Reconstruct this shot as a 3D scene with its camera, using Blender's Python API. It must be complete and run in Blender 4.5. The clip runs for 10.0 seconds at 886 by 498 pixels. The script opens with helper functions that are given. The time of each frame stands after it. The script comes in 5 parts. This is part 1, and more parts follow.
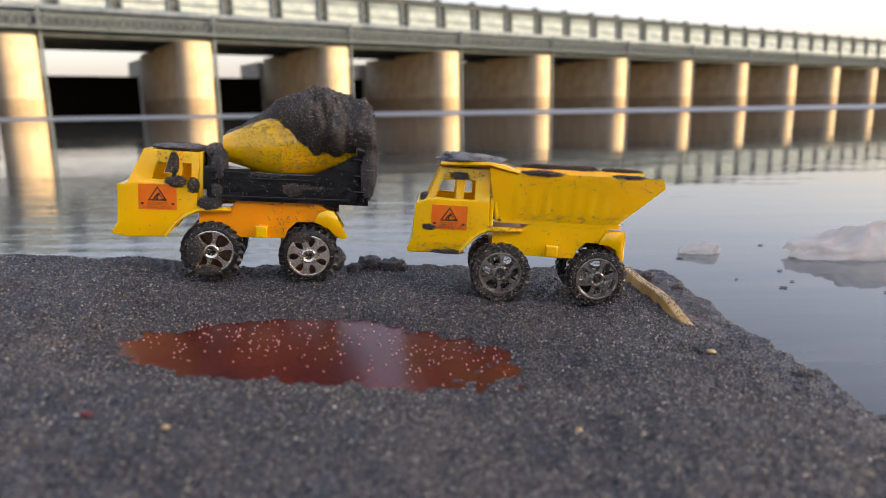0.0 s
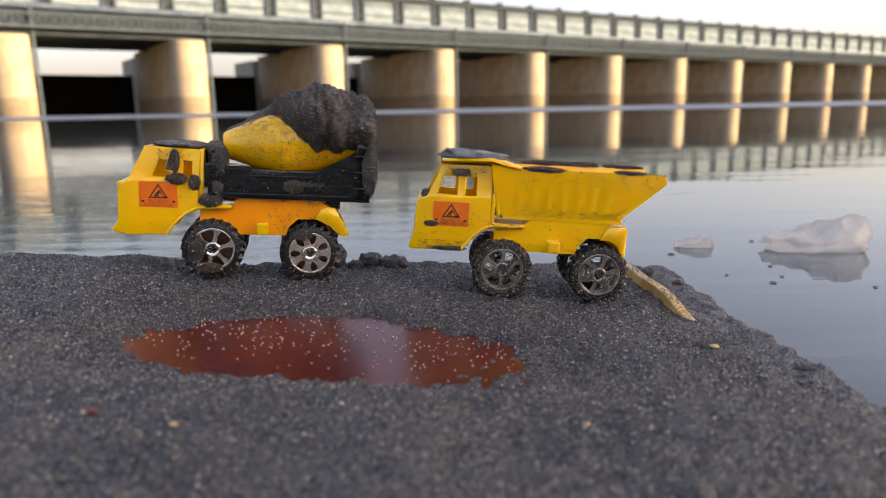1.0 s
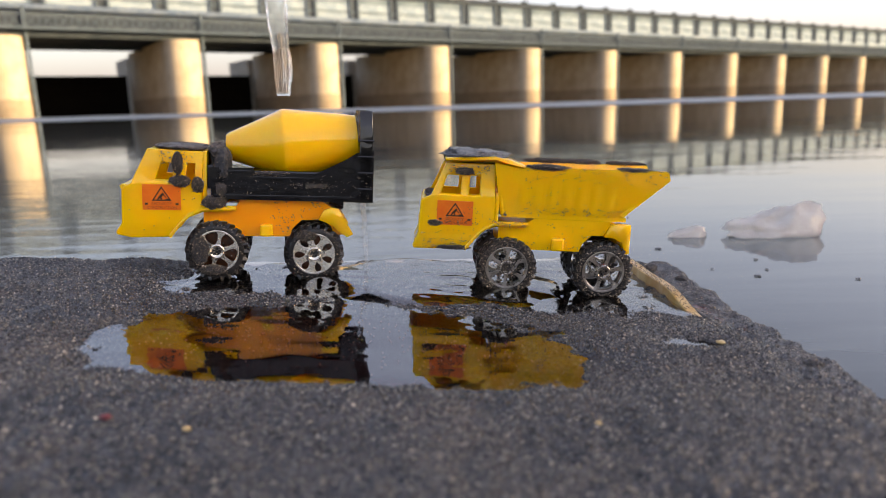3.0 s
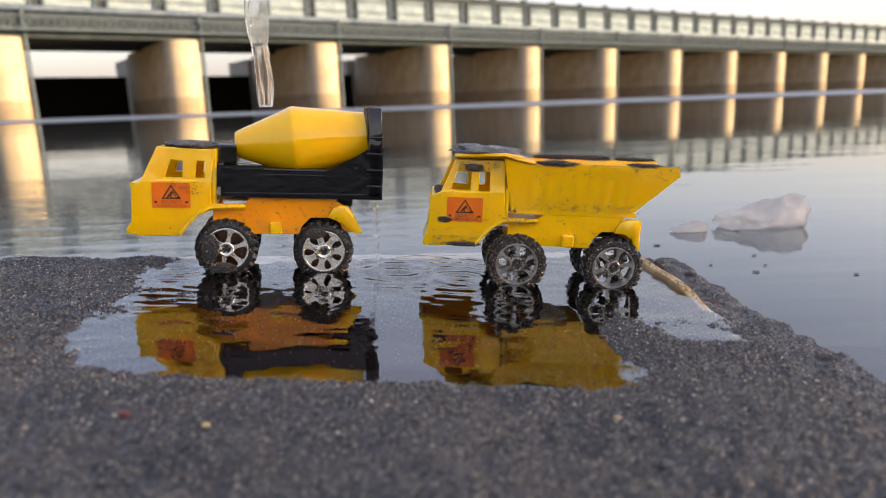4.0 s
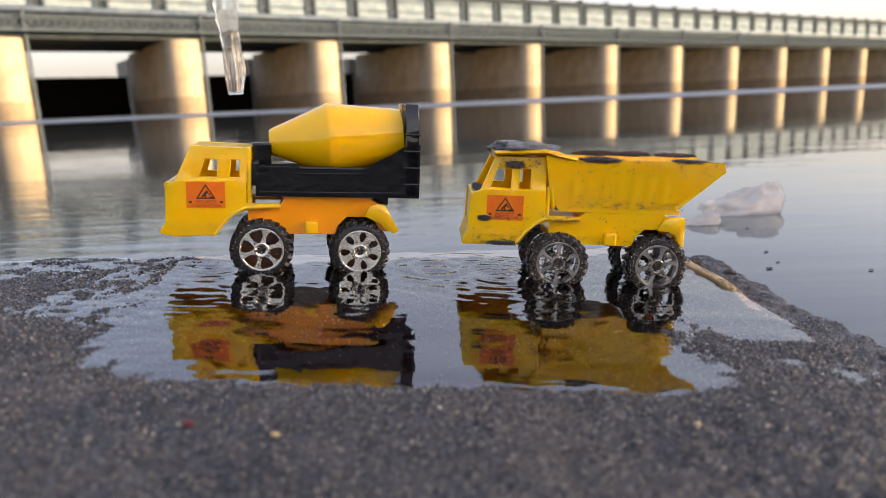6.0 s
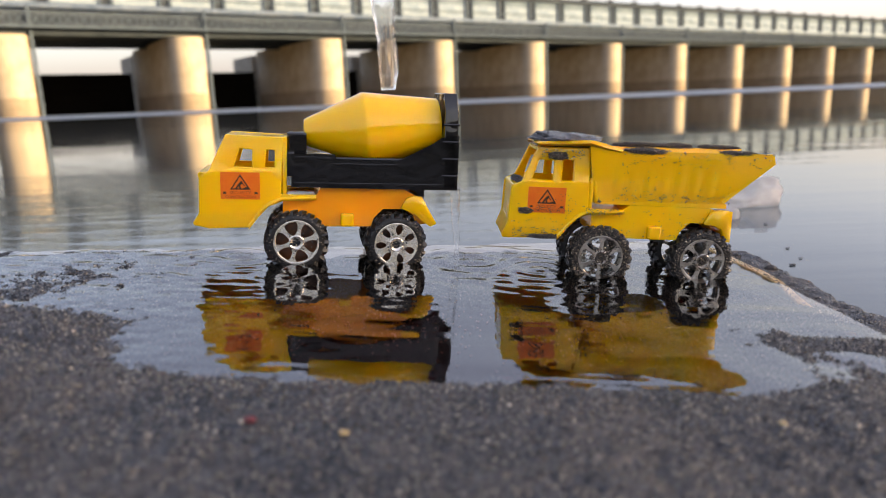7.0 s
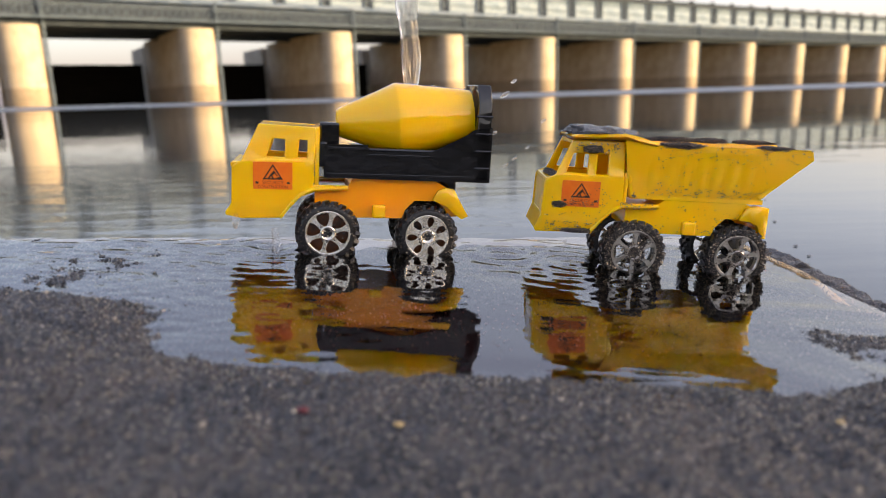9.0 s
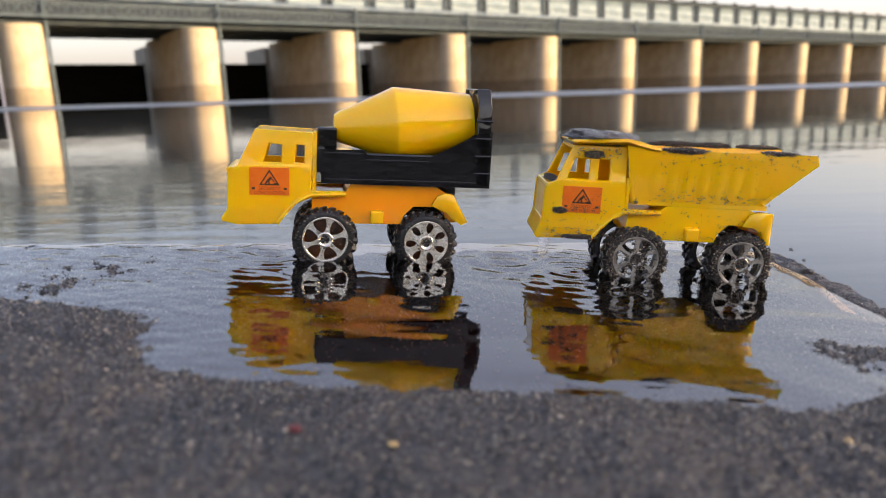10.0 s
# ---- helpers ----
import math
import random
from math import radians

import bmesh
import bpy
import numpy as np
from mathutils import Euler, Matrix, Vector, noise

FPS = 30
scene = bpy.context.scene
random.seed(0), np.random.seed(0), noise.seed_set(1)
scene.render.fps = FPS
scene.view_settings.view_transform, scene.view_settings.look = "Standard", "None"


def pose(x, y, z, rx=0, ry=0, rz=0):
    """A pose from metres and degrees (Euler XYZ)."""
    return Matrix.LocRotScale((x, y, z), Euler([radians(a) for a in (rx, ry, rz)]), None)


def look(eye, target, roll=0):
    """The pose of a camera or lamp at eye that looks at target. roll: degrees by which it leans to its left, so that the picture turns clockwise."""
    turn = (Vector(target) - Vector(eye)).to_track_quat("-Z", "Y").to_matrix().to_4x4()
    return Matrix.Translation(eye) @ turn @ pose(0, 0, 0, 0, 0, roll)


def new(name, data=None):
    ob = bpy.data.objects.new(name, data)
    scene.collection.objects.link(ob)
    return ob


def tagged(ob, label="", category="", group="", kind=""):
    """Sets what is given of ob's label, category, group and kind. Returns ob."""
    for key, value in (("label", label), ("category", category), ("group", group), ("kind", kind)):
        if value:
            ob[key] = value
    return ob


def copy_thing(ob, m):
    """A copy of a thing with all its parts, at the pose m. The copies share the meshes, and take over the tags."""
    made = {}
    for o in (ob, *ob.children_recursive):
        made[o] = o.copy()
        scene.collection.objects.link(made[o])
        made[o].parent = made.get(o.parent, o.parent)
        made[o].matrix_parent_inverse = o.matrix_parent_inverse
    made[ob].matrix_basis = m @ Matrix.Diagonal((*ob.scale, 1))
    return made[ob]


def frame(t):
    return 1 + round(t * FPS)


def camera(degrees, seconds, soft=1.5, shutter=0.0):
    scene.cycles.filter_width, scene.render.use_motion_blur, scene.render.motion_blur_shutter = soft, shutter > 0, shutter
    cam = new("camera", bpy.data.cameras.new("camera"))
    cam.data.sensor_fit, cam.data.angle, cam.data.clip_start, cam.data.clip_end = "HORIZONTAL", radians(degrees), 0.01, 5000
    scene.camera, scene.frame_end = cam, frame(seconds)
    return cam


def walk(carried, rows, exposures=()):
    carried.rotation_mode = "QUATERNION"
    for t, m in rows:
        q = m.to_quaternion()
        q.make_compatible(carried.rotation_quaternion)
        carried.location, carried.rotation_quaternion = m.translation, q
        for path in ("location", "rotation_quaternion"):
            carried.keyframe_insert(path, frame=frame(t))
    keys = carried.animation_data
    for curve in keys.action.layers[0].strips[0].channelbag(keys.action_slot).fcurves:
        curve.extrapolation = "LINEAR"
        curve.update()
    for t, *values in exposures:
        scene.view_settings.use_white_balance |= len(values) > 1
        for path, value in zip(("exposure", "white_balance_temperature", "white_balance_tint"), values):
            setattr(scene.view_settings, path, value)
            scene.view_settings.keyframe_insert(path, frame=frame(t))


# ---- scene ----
cam = camera(66.3, 10.0, soft=0.7)
cam.data.dof.use_dof = True
cam.data.dof.focus_distance = 0.245
cam.data.dof.aperture_fstop = 15.0
PATH = [
    (0, (0.01243, -0.22955, 0.05900), (0.01109, 0.74975, -0.14341), -0.85),
    (0.5, (0.01051, -0.22918, 0.05916), (0.01237, 0.74985, -0.14457), -1.04),
    (1, (0.01038, -0.22948, 0.05848), (0.01528, 0.74923, -0.14673), -1.03),
    (1.5, (0.01024, -0.22899, 0.06045), (0.01723, 0.74949, -0.14576), -1.19),
    (2, (0.00971, -0.22916, 0.06040), (0.01762, 0.74901, -0.14728), -1.34),
    (2.5, (0.00925, -0.22941, 0.05992), (0.01780, 0.74850, -0.14894), -1.51),
    (4, (0.00482, -0.22906, 0.05855), (0.01285, 0.74839, -0.15246), -2.02),
    (4.5, (0.00393, -0.22917, 0.05891), (0.01246, 0.74823, -0.15232), -2.07),
    (5, (0.00323, -0.22798, 0.05959), (0.01143, 0.74933, -0.15208), -2.28),
    (5.5, (-0.00177, -0.22635, 0.05944), (0.00490, 0.75083, -0.15287), -2.38),
    (7, (-0.01928, -0.21819, 0.05610), (-0.01868, 0.75805, -0.16063), -2.25),
    (7.5, (-0.02520, -0.21647, 0.05635), (-0.02736, 0.75960, -0.16111), -2.05),
    (8, (-0.02677, -0.21620, 0.05726), (-0.03151, 0.75926, -0.16287), -1.91),
    (8.5, (-0.02775, -0.21663, 0.05650), (-0.03559, 0.75838, -0.16556), -1.75),
    (9, (-0.02708, -0.21682, 0.05541), (-0.03764, 0.75772, -0.16854), -1.63),
    (9.5, (-0.02651, -0.21467, 0.05778), (-0.03888, 0.75977, -0.16656), -1.64),
    (10, (-0.02608, -0.21335, 0.05690), (-0.03987, 0.76096, -0.16788), -1.64),
]
walk(cam, [(t, look(eye, target, roll)) for t, eye, target, roll in PATH], exposures=[(0, 2.08, 7050, 23), (10, 2.08, 7050, 23)])

# the slab leans a little towards the river on its right-hand side
LEAN = pose(0, 0, 0, 0, 4.5, 0)
MM = 0.001
RIVER = -0.035
BED = LEAN @ pose(0, 0, -0.0018)      # the sand and slab lie a little lower than the trucks' frame

# ---------------------------------------------------------------- light
SUN_EL, SUN_AZ = 9.0, 102.0          # degrees; azimuth clockwise from +y
world = bpy.data.worlds.new("evening_sky")
scene.world = world
world.use_nodes = True
wn = world.node_tree
sky = wn.nodes.new("ShaderNodeTexSky")
sky.sky_type = "NISHITA"
sky.sun_disc = False
sky.sun_elevation = radians(SUN_EL)
sky.sun_rotation = radians(SUN_AZ)
sky.air_density, sky.dust_density, sky.ozone_density = 1.0, 4.0, 2.0
bg = wn.nodes["Background"]
bg.inputs["Strength"].default_value = 0.15
# thin even haze over the clear sky
haze = wn.nodes.new("ShaderNodeMix")
haze.data_type = "RGBA"
haze.inputs["Factor"].default_value = 0.28
haze.inputs["B"].default_value = (2.3, 2.2, 2.4, 1)
wn.links.new(sky.outputs["Color"], haze.inputs["A"])
wn.links.new(haze.outputs["Result"], bg.inputs["Color"])

sun = new("sun", bpy.data.lights.new("sun", "SUN"))
sun.data.energy, sun.data.angle, sun.data.color = 3.3, radians(0.6), (1.0, 0.74, 0.34)
sd = Vector((math.sin(radians(SUN_AZ)) * math.cos(radians(SUN_EL)), math.cos(radians(SUN_AZ)) * math.cos(radians(SUN_EL)), math.sin(radians(SUN_EL))))
sun.matrix_world = look(sd * 20, (0, 0, 0))


# ---------------------------------------------------------------- materials
def material(name, rough=0.5, metal=0.0, spec=0.5):
    m = bpy.data.materials.new(name)
    m.use_nodes = True
    b = m.node_tree.nodes["Principled BSDF"]
    b.inputs["Roughness"].default_value = rough
    b.inputs["Metallic"].default_value = metal
    b.inputs["Specular IOR Level"].default_value = spec
    return m, m.node_tree, b


def coords(nt, kind="Object"):
    return nt.nodes.new("ShaderNodeTexCoord").outputs[kind]


def noise_node(nt, vec, scale, detail=4.0, rough=0.55):
    n = nt.nodes.new("ShaderNodeTexNoise")
    n.inputs["Scale"].default_value, n.inputs["Detail"].default_value, n.inputs["Roughness"].default_value = scale, detail, rough
    nt.links.new(vec, n.inputs["Vector"])
    return n.outputs["Fac"]


def ramp(nt, fac, stops):
    r = nt.nodes.new("ShaderNodeValToRGB")
    e = r.color_ramp.elements
    while len(e) < len(stops):
        e.new(0.5)
    for el, (p, c) in zip(e, stops):
        el.position, el.color = p, (*c, 1)
    nt.links.new(fac, r.inputs["Fac"])
    return r.outputs["Color"]


def mixc(nt, fac, a, b, mode="MIX"):
    m = nt.nodes.new("ShaderNodeMix")
    m.data_type, m.blend_type = "RGBA", mode
    for sock, v in ((m.inputs["Factor"], fac), (m.inputs["A"], a), (m.inputs["B"], b)):
        if isinstance(v, (int, float)):
            sock.default_value = v
        elif isinstance(v, tuple):
            sock.default_value = (*v, 1)
        else:
            nt.links.new(v, sock)
    return m.outputs["Result"]


def bump(nt, b, height, strength, dist, normal=None):
    n = nt.nodes.new("ShaderNodeBump")
    n.inputs["Strength"].default_value, n.inputs["Distance"].default_value = strength, dist
    nt.links.new(height, n.inputs["Height"])
    if normal:
        nt.links.new(normal, n.inputs["Normal"])
    if b:
        nt.links.new(n.outputs["Normal"], b.inputs["Normal"])
    return n.outputs["Normal"]


def to_range(nt, fac, a, b):
    m = nt.nodes.new("ShaderNodeMapRange")
    m.inputs["To Min"].default_value, m.inputs["To Max"].default_value = a, b
    nt.links.new(fac, m.inputs["Value"])
    return m.outputs["Result"]


def make_plastic(name, col, dark, rough=0.22, coat=0.4, sss=0.25, relief=0.30):
    m, nt, b = material(name, rough)
    c = coords(nt)
    n1 = noise_node(nt, c, 60, 3)
    nt.links.new(mixc(nt, to_range(nt, n1, 0.0, 0.6), col, dark), b.inputs["Base Color"])
    n2 = noise_node(nt, c, 500, 3)
    nt.links.new(to_range(nt, n2, rough * 0.5, rough * 1.3), b.inputs["Roughness"])
    bump(nt, b, noise_node(nt, c, 110, 2), relief, 0.0010)
    b.inputs["Subsurface Weight"].default_value = sss
    b.inputs["Subsurface Radius"].default_value = (1.0, 0.35, 0.05)
    b.inputs["Subsurface Scale"].default_value = 0.003
    b.inputs["Coat Weight"].default_value = coat
    b.inputs["Coat Roughness"].default_value = 0.06
    return m


YELLOW = make_plastic("yellow_plastic", (1.0, 0.56, 0.0002), (1.0, 0.47, 0.0002), 0.12, 0.2, 0.3)
ORANGE = make_plastic("amber_plastic", (1.0, 0.37, 0.001), (1.0, 0.28, 0.001))
BLACK = make_plastic("black_plastic", (0.0035, 0.0035, 0.004), (0.006, 0.006, 0.006), 0.08, 0.3, 0.0, 0.8)


def make_sand(name, lift=1.0, wet=0.36, relief=0.0014):
    m, nt, b = material(name, wet)
    c = coords(nt)
    v = nt.nodes.new("ShaderNodeTexVoronoi")
    v.inputs["Scale"].default_value = 2000
    nt.links.new(c, v.inputs["Vector"])
    grain = ramp(nt, v.outputs["Color"], [(0.0, (0.010 * lift, 0.012 * lift, 0.014 * lift)), (0.35, (0.042 * lift, 0.046 * lift, 0.051 * lift)),
                                          (0.75, (0.085 * lift, 0.085 * lift, 0.09 * lift)), (0.95, (0.15 * lift, 0.132 * lift, 0.11 * lift)), (1.0, (0.34 * lift, 0.30 * lift, 0.25 * lift))])
    big = noise_node(nt, c, 32, 5)
    patch = ramp(nt, big, [(0.3, (0.40, 0.44, 0.52)), (0.5, (0.95, 0.94, 0.94)), (0.7, (1.7, 1.45, 1.2))])
    nt.links.new(mixc(nt, 1.0, grain, patch, "MULTIPLY"), b.inputs["Base Color"])
    mid = noise_node(nt, c, 420, 6, 0.7)
    nt.links.new(to_range(nt, mid, wet * 0.5, wet * 1.5), b.inputs["Roughness"])
    n1 = bump(nt, None, mid, 0.8, relief)
    bump(nt, b, v.outputs["Distance"], 0.6, relief * 0.5, n1)
    return m


SAND = make_sand("wet_grey_sand", 0.95, 0.22)
SOAKED = make_sand("soaked_sand", 0.9, 0.10)
CRUST = make_sand("caked_sand", 1.15, 0.5)


def make_grain():
    m, nt, b = material("sand_grain", 0.14)
    g = nt.nodes.new("ShaderNodeNewGeometry")
    nt.links.new(ramp(nt, g.outputs["Random Per Island"], [(0.0, (0.006, 0.006, 0.008)), (0.5, (0.036, 0.040, 0.043)), (0.8, (0.12, 0.12, 0.115)), (0.95, (0.22, 0.19, 0.145)), (1.0, (0.46, 0.40, 0.32))]), b.inputs["Base Color"])
    return m


GRAIN = make_grain()


def make_dark_grain():
    m, nt, b = material("dark_grain", 0.4)
    g = nt.nodes.new("ShaderNodeNewGeometry")
    # random dark to tan grains; the palest few are painted glints
    nt.links.new(ramp(nt, g.outputs["Random Per Island"], [(0.0, (0.01, 0.01, 0.01)), (0.45, (0.045, 0.037, 0.03)), (0.8, (0.11, 0.085, 0.06)), (0.96, (0.30, 0.24, 0.16)), (1.0, (0.65, 0.55, 0.40))]), b.inputs["Base Color"])
    return m


DARKGRAIN = make_dark_grain()


def make_slab():
    m, nt, b = material("red_slab", 0.24, 0.0, 0.2)
    c = coords(nt)
    n = noise_node(nt, c, 40, 5)
    nt.links.new(ramp(nt, n, [(0.3, (0.045, 0.005, 0.007)), (0.6, (0.08, 0.010, 0.009)), (0.8, (0.13, 0.022, 0.013))]), b.inputs["Base Color"])
    bump(nt, b, noise_node(nt, c, 300, 4), 0.15, 0.0005)
    return m


REDSLAB = make_slab()


def make_water(name, tint, scale, height, stretch=(1, 1, 1), ior=1.33, gloss=0.0):
    m = bpy.data.materials.new(name)
    m.use_nodes = True
    nt = m.node_tree
    nt.nodes.remove(nt.nodes["Principled BSDF"])
    out = nt.nodes["Material Output"]
    tr = nt.nodes.new("ShaderNodeBsdfTransparent")
    tr.inputs["Color"].default_value = (*tint, 1)
    gl = nt.nodes.new("ShaderNodeBsdfGlossy")
    gl.inputs["Roughness"].default_value = gloss
    fr = nt.nodes.new("ShaderNodeFresnel")
    fr.inputs["IOR"].default_value = ior
    mx = nt.nodes.new("ShaderNodeMixShader")
    mp = nt.nodes.new("ShaderNodeMapping")
    mp.inputs["Scale"].default_value = stretch
    nt.links.new(coords(nt), mp.inputs["Vector"])
    n = noise_node(nt, mp.outputs["Vector"], scale, 2, 0.4)
    nor = bump(nt, None, n, 0.5, height)
    nt.links.new(nor, gl.inputs["Normal"])
    nt.links.new(nor, fr.inputs["Normal"])
    nt.links.new(fr.outputs["Fac"], mx.inputs["Fac"])
    nt.links.new(tr.outputs["BSDF"], mx.inputs[1])
    nt.links.new(gl.outputs["BSDF"], mx.inputs[2])
    nt.links.new(mx.outputs["Shader"], out.inputs["Surface"])
    return m


FILM = make_water("clear_shallow_water", (0.98, 0.80, 0.68), 60, 0.0006, (0.6, 1.6, 1), 2.6)


def make_drop():
    m, nt, b = material("falling_water", 0.06)
    b.inputs["Base Color"].default_value = (1, 1, 1, 1)
    b.inputs["Transmission Weight"].default_value = 0.9
    b.inputs["IOR"].default_value = 1.18
    b.inputs["Alpha"].default_value = 0.55
    return m


DROP = make_drop()


def make_river():
    m, nt, b = material("river_water", 0.015)
    b.inputs["Base Color"].default_value = (0.055, 0.066, 0.07, 1)
    b.inputs["IOR"].default_value = 1.33
    c = coords(nt)
    mp = nt.nodes.new("ShaderNodeMapping")
    mp.inputs["Scale"].default_value = (0.5, 2.2, 1)
    nt.links.new(c, mp.inputs["Vector"])
    n1 = noise_node(nt, mp.outputs["Vector"], 2.2, 4, 0.5)
    n2 = noise_node(nt, mp.outputs["Vector"], 0.25, 3, 0.5)
    n0 = noise_node(nt, mp.outputs["Vector"], 13, 3, 0.5)
    # livelier ripples in the shallows just behind the slab
    sx = nt.nodes.new("ShaderNodeSeparateXYZ")
    nt.links.new(c, sx.inputs["Vector"])
    fades = []
    for axis, near, far in (("X", -0.05, 0.25), ("Y", 0.5, 1.3)):
        f = nt.nodes.new("ShaderNodeMapRange")
        f.inputs["From Min"].default_value, f.inputs["From Max"].default_value = far, near
        nt.links.new(sx.outputs[axis], f.inputs["Value"])
        fades.append(f.outputs["Result"])
    shoal = nt.nodes.new("ShaderNodeMath")
    shoal.operation = "MULTIPLY"
    nt.links.new(fades[0], shoal.inputs[0])
    nt.links.new(fades[1], shoal.inputs[1])
    mul = nt.nodes.new("ShaderNodeMath")
    mul.operation = "MULTIPLY"
    nt.links.new(noise_node(nt, mp.outputs["Vector"], 20, 4, 0.6), mul.inputs[0])
    nt.links.new(shoal.outputs["Value"], mul.inputs[1])
    ripple = bump(nt, None, mul.outputs["Value"], 0.22, 0.003)
    a = bump(nt, None, n1, 0.12, 0.012, bump(nt, None, n0, 0.15, 0.0018, ripple))
    bump(nt, b, n2, 0.14, 0.06, a)
    return m


RIVERMAT = make_river()


def make_concrete(name, c1, c2, c3, scale=0.6):
    m, nt, b = material(name, 0.9, 0.0, 0.04)
    c = coords(nt)
    n = noise_node(nt, c, scale, 6, 0.65)
    mp = nt.nodes.new("ShaderNodeMapping")
    mp.inputs["Scale"].default_value = (1, 1, 0.12)
    nt.links.new(c, mp.inputs["Vector"])
    streak = noise_node(nt, mp.outputs["Vector"], 2.2, 5, 0.6)
    col = ramp(nt, n, [(0.3, c1), (0.5, c2), (0.72, c3)])
    nt.links.new(mixc(nt, to_range(nt, streak, 0.0, 0.55), col, tuple(v * 0.55 for v in c1)), b.inputs["Base Color"])
    bump(nt, b, noise_node(nt, c, 6, 5), 0.4, 0.03)
    return m


CONCRETE = make_concrete("weathered_concrete", (0.30, 0.26, 0.20), (0.40, 0.36, 0.29), (0.48, 0.44, 0.36))
WETBAND = make_concrete("stained_concrete", (0.20, 0.17, 0.13), (0.28, 0.24, 0.19), (0.33, 0.29, 0.23))
# deck shade is put into the colour: far darker and bluer than pier concrete
DECKMAT = make_concrete("shade_toned_deck", (0.03, 0.042, 0.06), (0.045, 0.06, 0.082), (0.06, 0.078, 0.10))


def make_plain(name, c1, c2, rough=0.5, metal=0.0, scale=3.0, spec=0.5):
    m, nt, b = material(name, rough, metal, spec)
    n = noise_node(nt, coords(nt), scale, 5, 0.6)
    nt.links.new(ramp(nt, n, [(0.35, c1), (0.65, c2)]), b.inputs["Base Color"])
    return m


# near-black puts the bays' shade into the gates; also winch covers, bus windows
GATE = make_plain("shade_black_steel", (0.004, 0.004, 0.004), (0.009, 0.008, 0.007), 0.8, 0.0, 3.0, 0.05)
STEEL = make_plain("painted_grey_steel", (0.05, 0.075, 0.11), (0.08, 0.11, 0.15), 0.85, 0.0, 3.0, 0.03)
BLUE = make_plain("pale_blue_panel", (0.13, 0.19, 0.27), (0.24, 0.31, 0.39), 0.85, 0.0, 0.8, 0.03)
SCREEN = make_plain("pale_far_screen", (0.08, 0.12, 0.17), (0.13, 0.18, 0.24), 0.9, 0.0, 0.5, 0.03)
LIME = make_plain("lime_paint", (0.45, 0.50, 0.06), (0.50, 0.52, 0.10), 0.5)
# black imitates the dark inside rim holes, amber the chassis seen through them
AMBER = make_plain("rim_hole_mottle", (0.006, 0.004, 0.003), (0.16, 0.04, 0.004), 0.3, 0.0, 190)
RUBBER = make_plain("black_rubber", (0.006, 0.006, 0.006), (0.016, 0.015, 0.014), 0.32, 0.0, 400)
CHROME = make_plain("worn_chrome", (0.80, 0.71, 0.56), (1.0, 0.96, 0.88), 0.26, 1.0, 500)
DULLMETAL = make_plain("dull_metal", (0.34, 0.31, 0.27), (0.62, 0.58, 0.52), 0.28, 1.0, 400)
RED_STICKER = make_plain("orange_sticker", (0.80, 0.14, 0.004), (0.86, 0.20, 0.008), 0.3, 0.0, 200)
INK = make_plain("dark_print", (0.03, 0.015, 0.01), (0.05, 0.02, 0.01), 0.4)
INKRED = make_plain("brown_print", (0.35, 0.05, 0.01), (0.40, 0.06, 0.01), 0.4)
SHADE_BANK = make_plain("shade_bank_earth", (0.10, 0.085, 0.06), (0.18, 0.15, 0.11), 0.9, 0.0, 2.0)
WOOD = make_plain("yellow_wood", (0.46, 0.27, 0.06), (0.60, 0.46, 0.22), 0.35, 0.0, 90)
REDBIT = make_plain("red_chip", (0.09, 0.008, 0.010), (0.14, 0.012, 0.014), 0.4, 0.0, 300)


def make_film_bag():
    m, nt, b = material("wrinkled_film", 0.3)
    c = coords(nt)
    nt.links.new(ramp(nt, noise_node(nt, c, 60, 4), [(0.3, (0.60, 0.54, 0.48)), (0.7, (0.84, 0.79, 0.72))]), b.inputs["Base Color"])
    b.inputs["Transmission Weight"].default_value = 0.3
    b.inputs["Alpha"].default_value = 0.48
    bump(nt, b, noise_node(nt, c, 110, 4), 0.5, 0.003)
    return m


BAG = make_film_bag()


# ---------------------------------------------------------------- mesh helpers
def part(name, bm, mat, parent=None, label="", smooth=False, sharp=0.0, weighted=False):
    me = bpy.data.meshes.new(name)
    bmesh.ops.recalc_face_normals(bm, faces=bm.faces)
    if smooth:
        for f in bm.faces:
            f.smooth = True
    if sharp:
        for e in bm.edges:
            if e.calc_face_angle(0) > sharp:
                e.smooth = False
    bm.to_mesh(me)
    bm.free()
    me.materials.append(mat)
    ob = new(name, me)
    if parent is not None:
        ob.parent = parent
    if weighted:
        ob.modifiers.new("normals", "WEIGHTED_NORMAL")
    if label:
        tagged(ob, label)
    return ob


def box(bm, x0, x1, y0, y1, z0, z1, m=None):
    r = bmesh.ops.create_cube(bm, size=1)
    bmesh.ops.transform(bm, matrix=Matrix.Translation(((x0 + x1) / 2, (y0 + y1) / 2, (z0 + z1) / 2)) @ Matrix.Diagonal((x1 - x0, y1 - y0, z1 - z0, 1)), verts=r["verts"])
    if m is not None:
        bmesh.ops.transform(bm, matrix=m, verts=r["verts"])
    return r["verts"]


def prism(bm, profile, y0, y1):
    """A profile in x and z, drawn out from y0 to y1."""
    a = [bm.verts.new((x, y0, z)) for x, z in profile]
    b = [bm.verts.new((x, y1, z)) for x, z in profile]
    bm.faces.new(a)
    bm.faces.new(b)
    n = len(a)
    for i in range(n):
        bm.faces.new((a[i], a[(i + 1) % n], b[(i + 1) % n], b[i]))
    return a + b


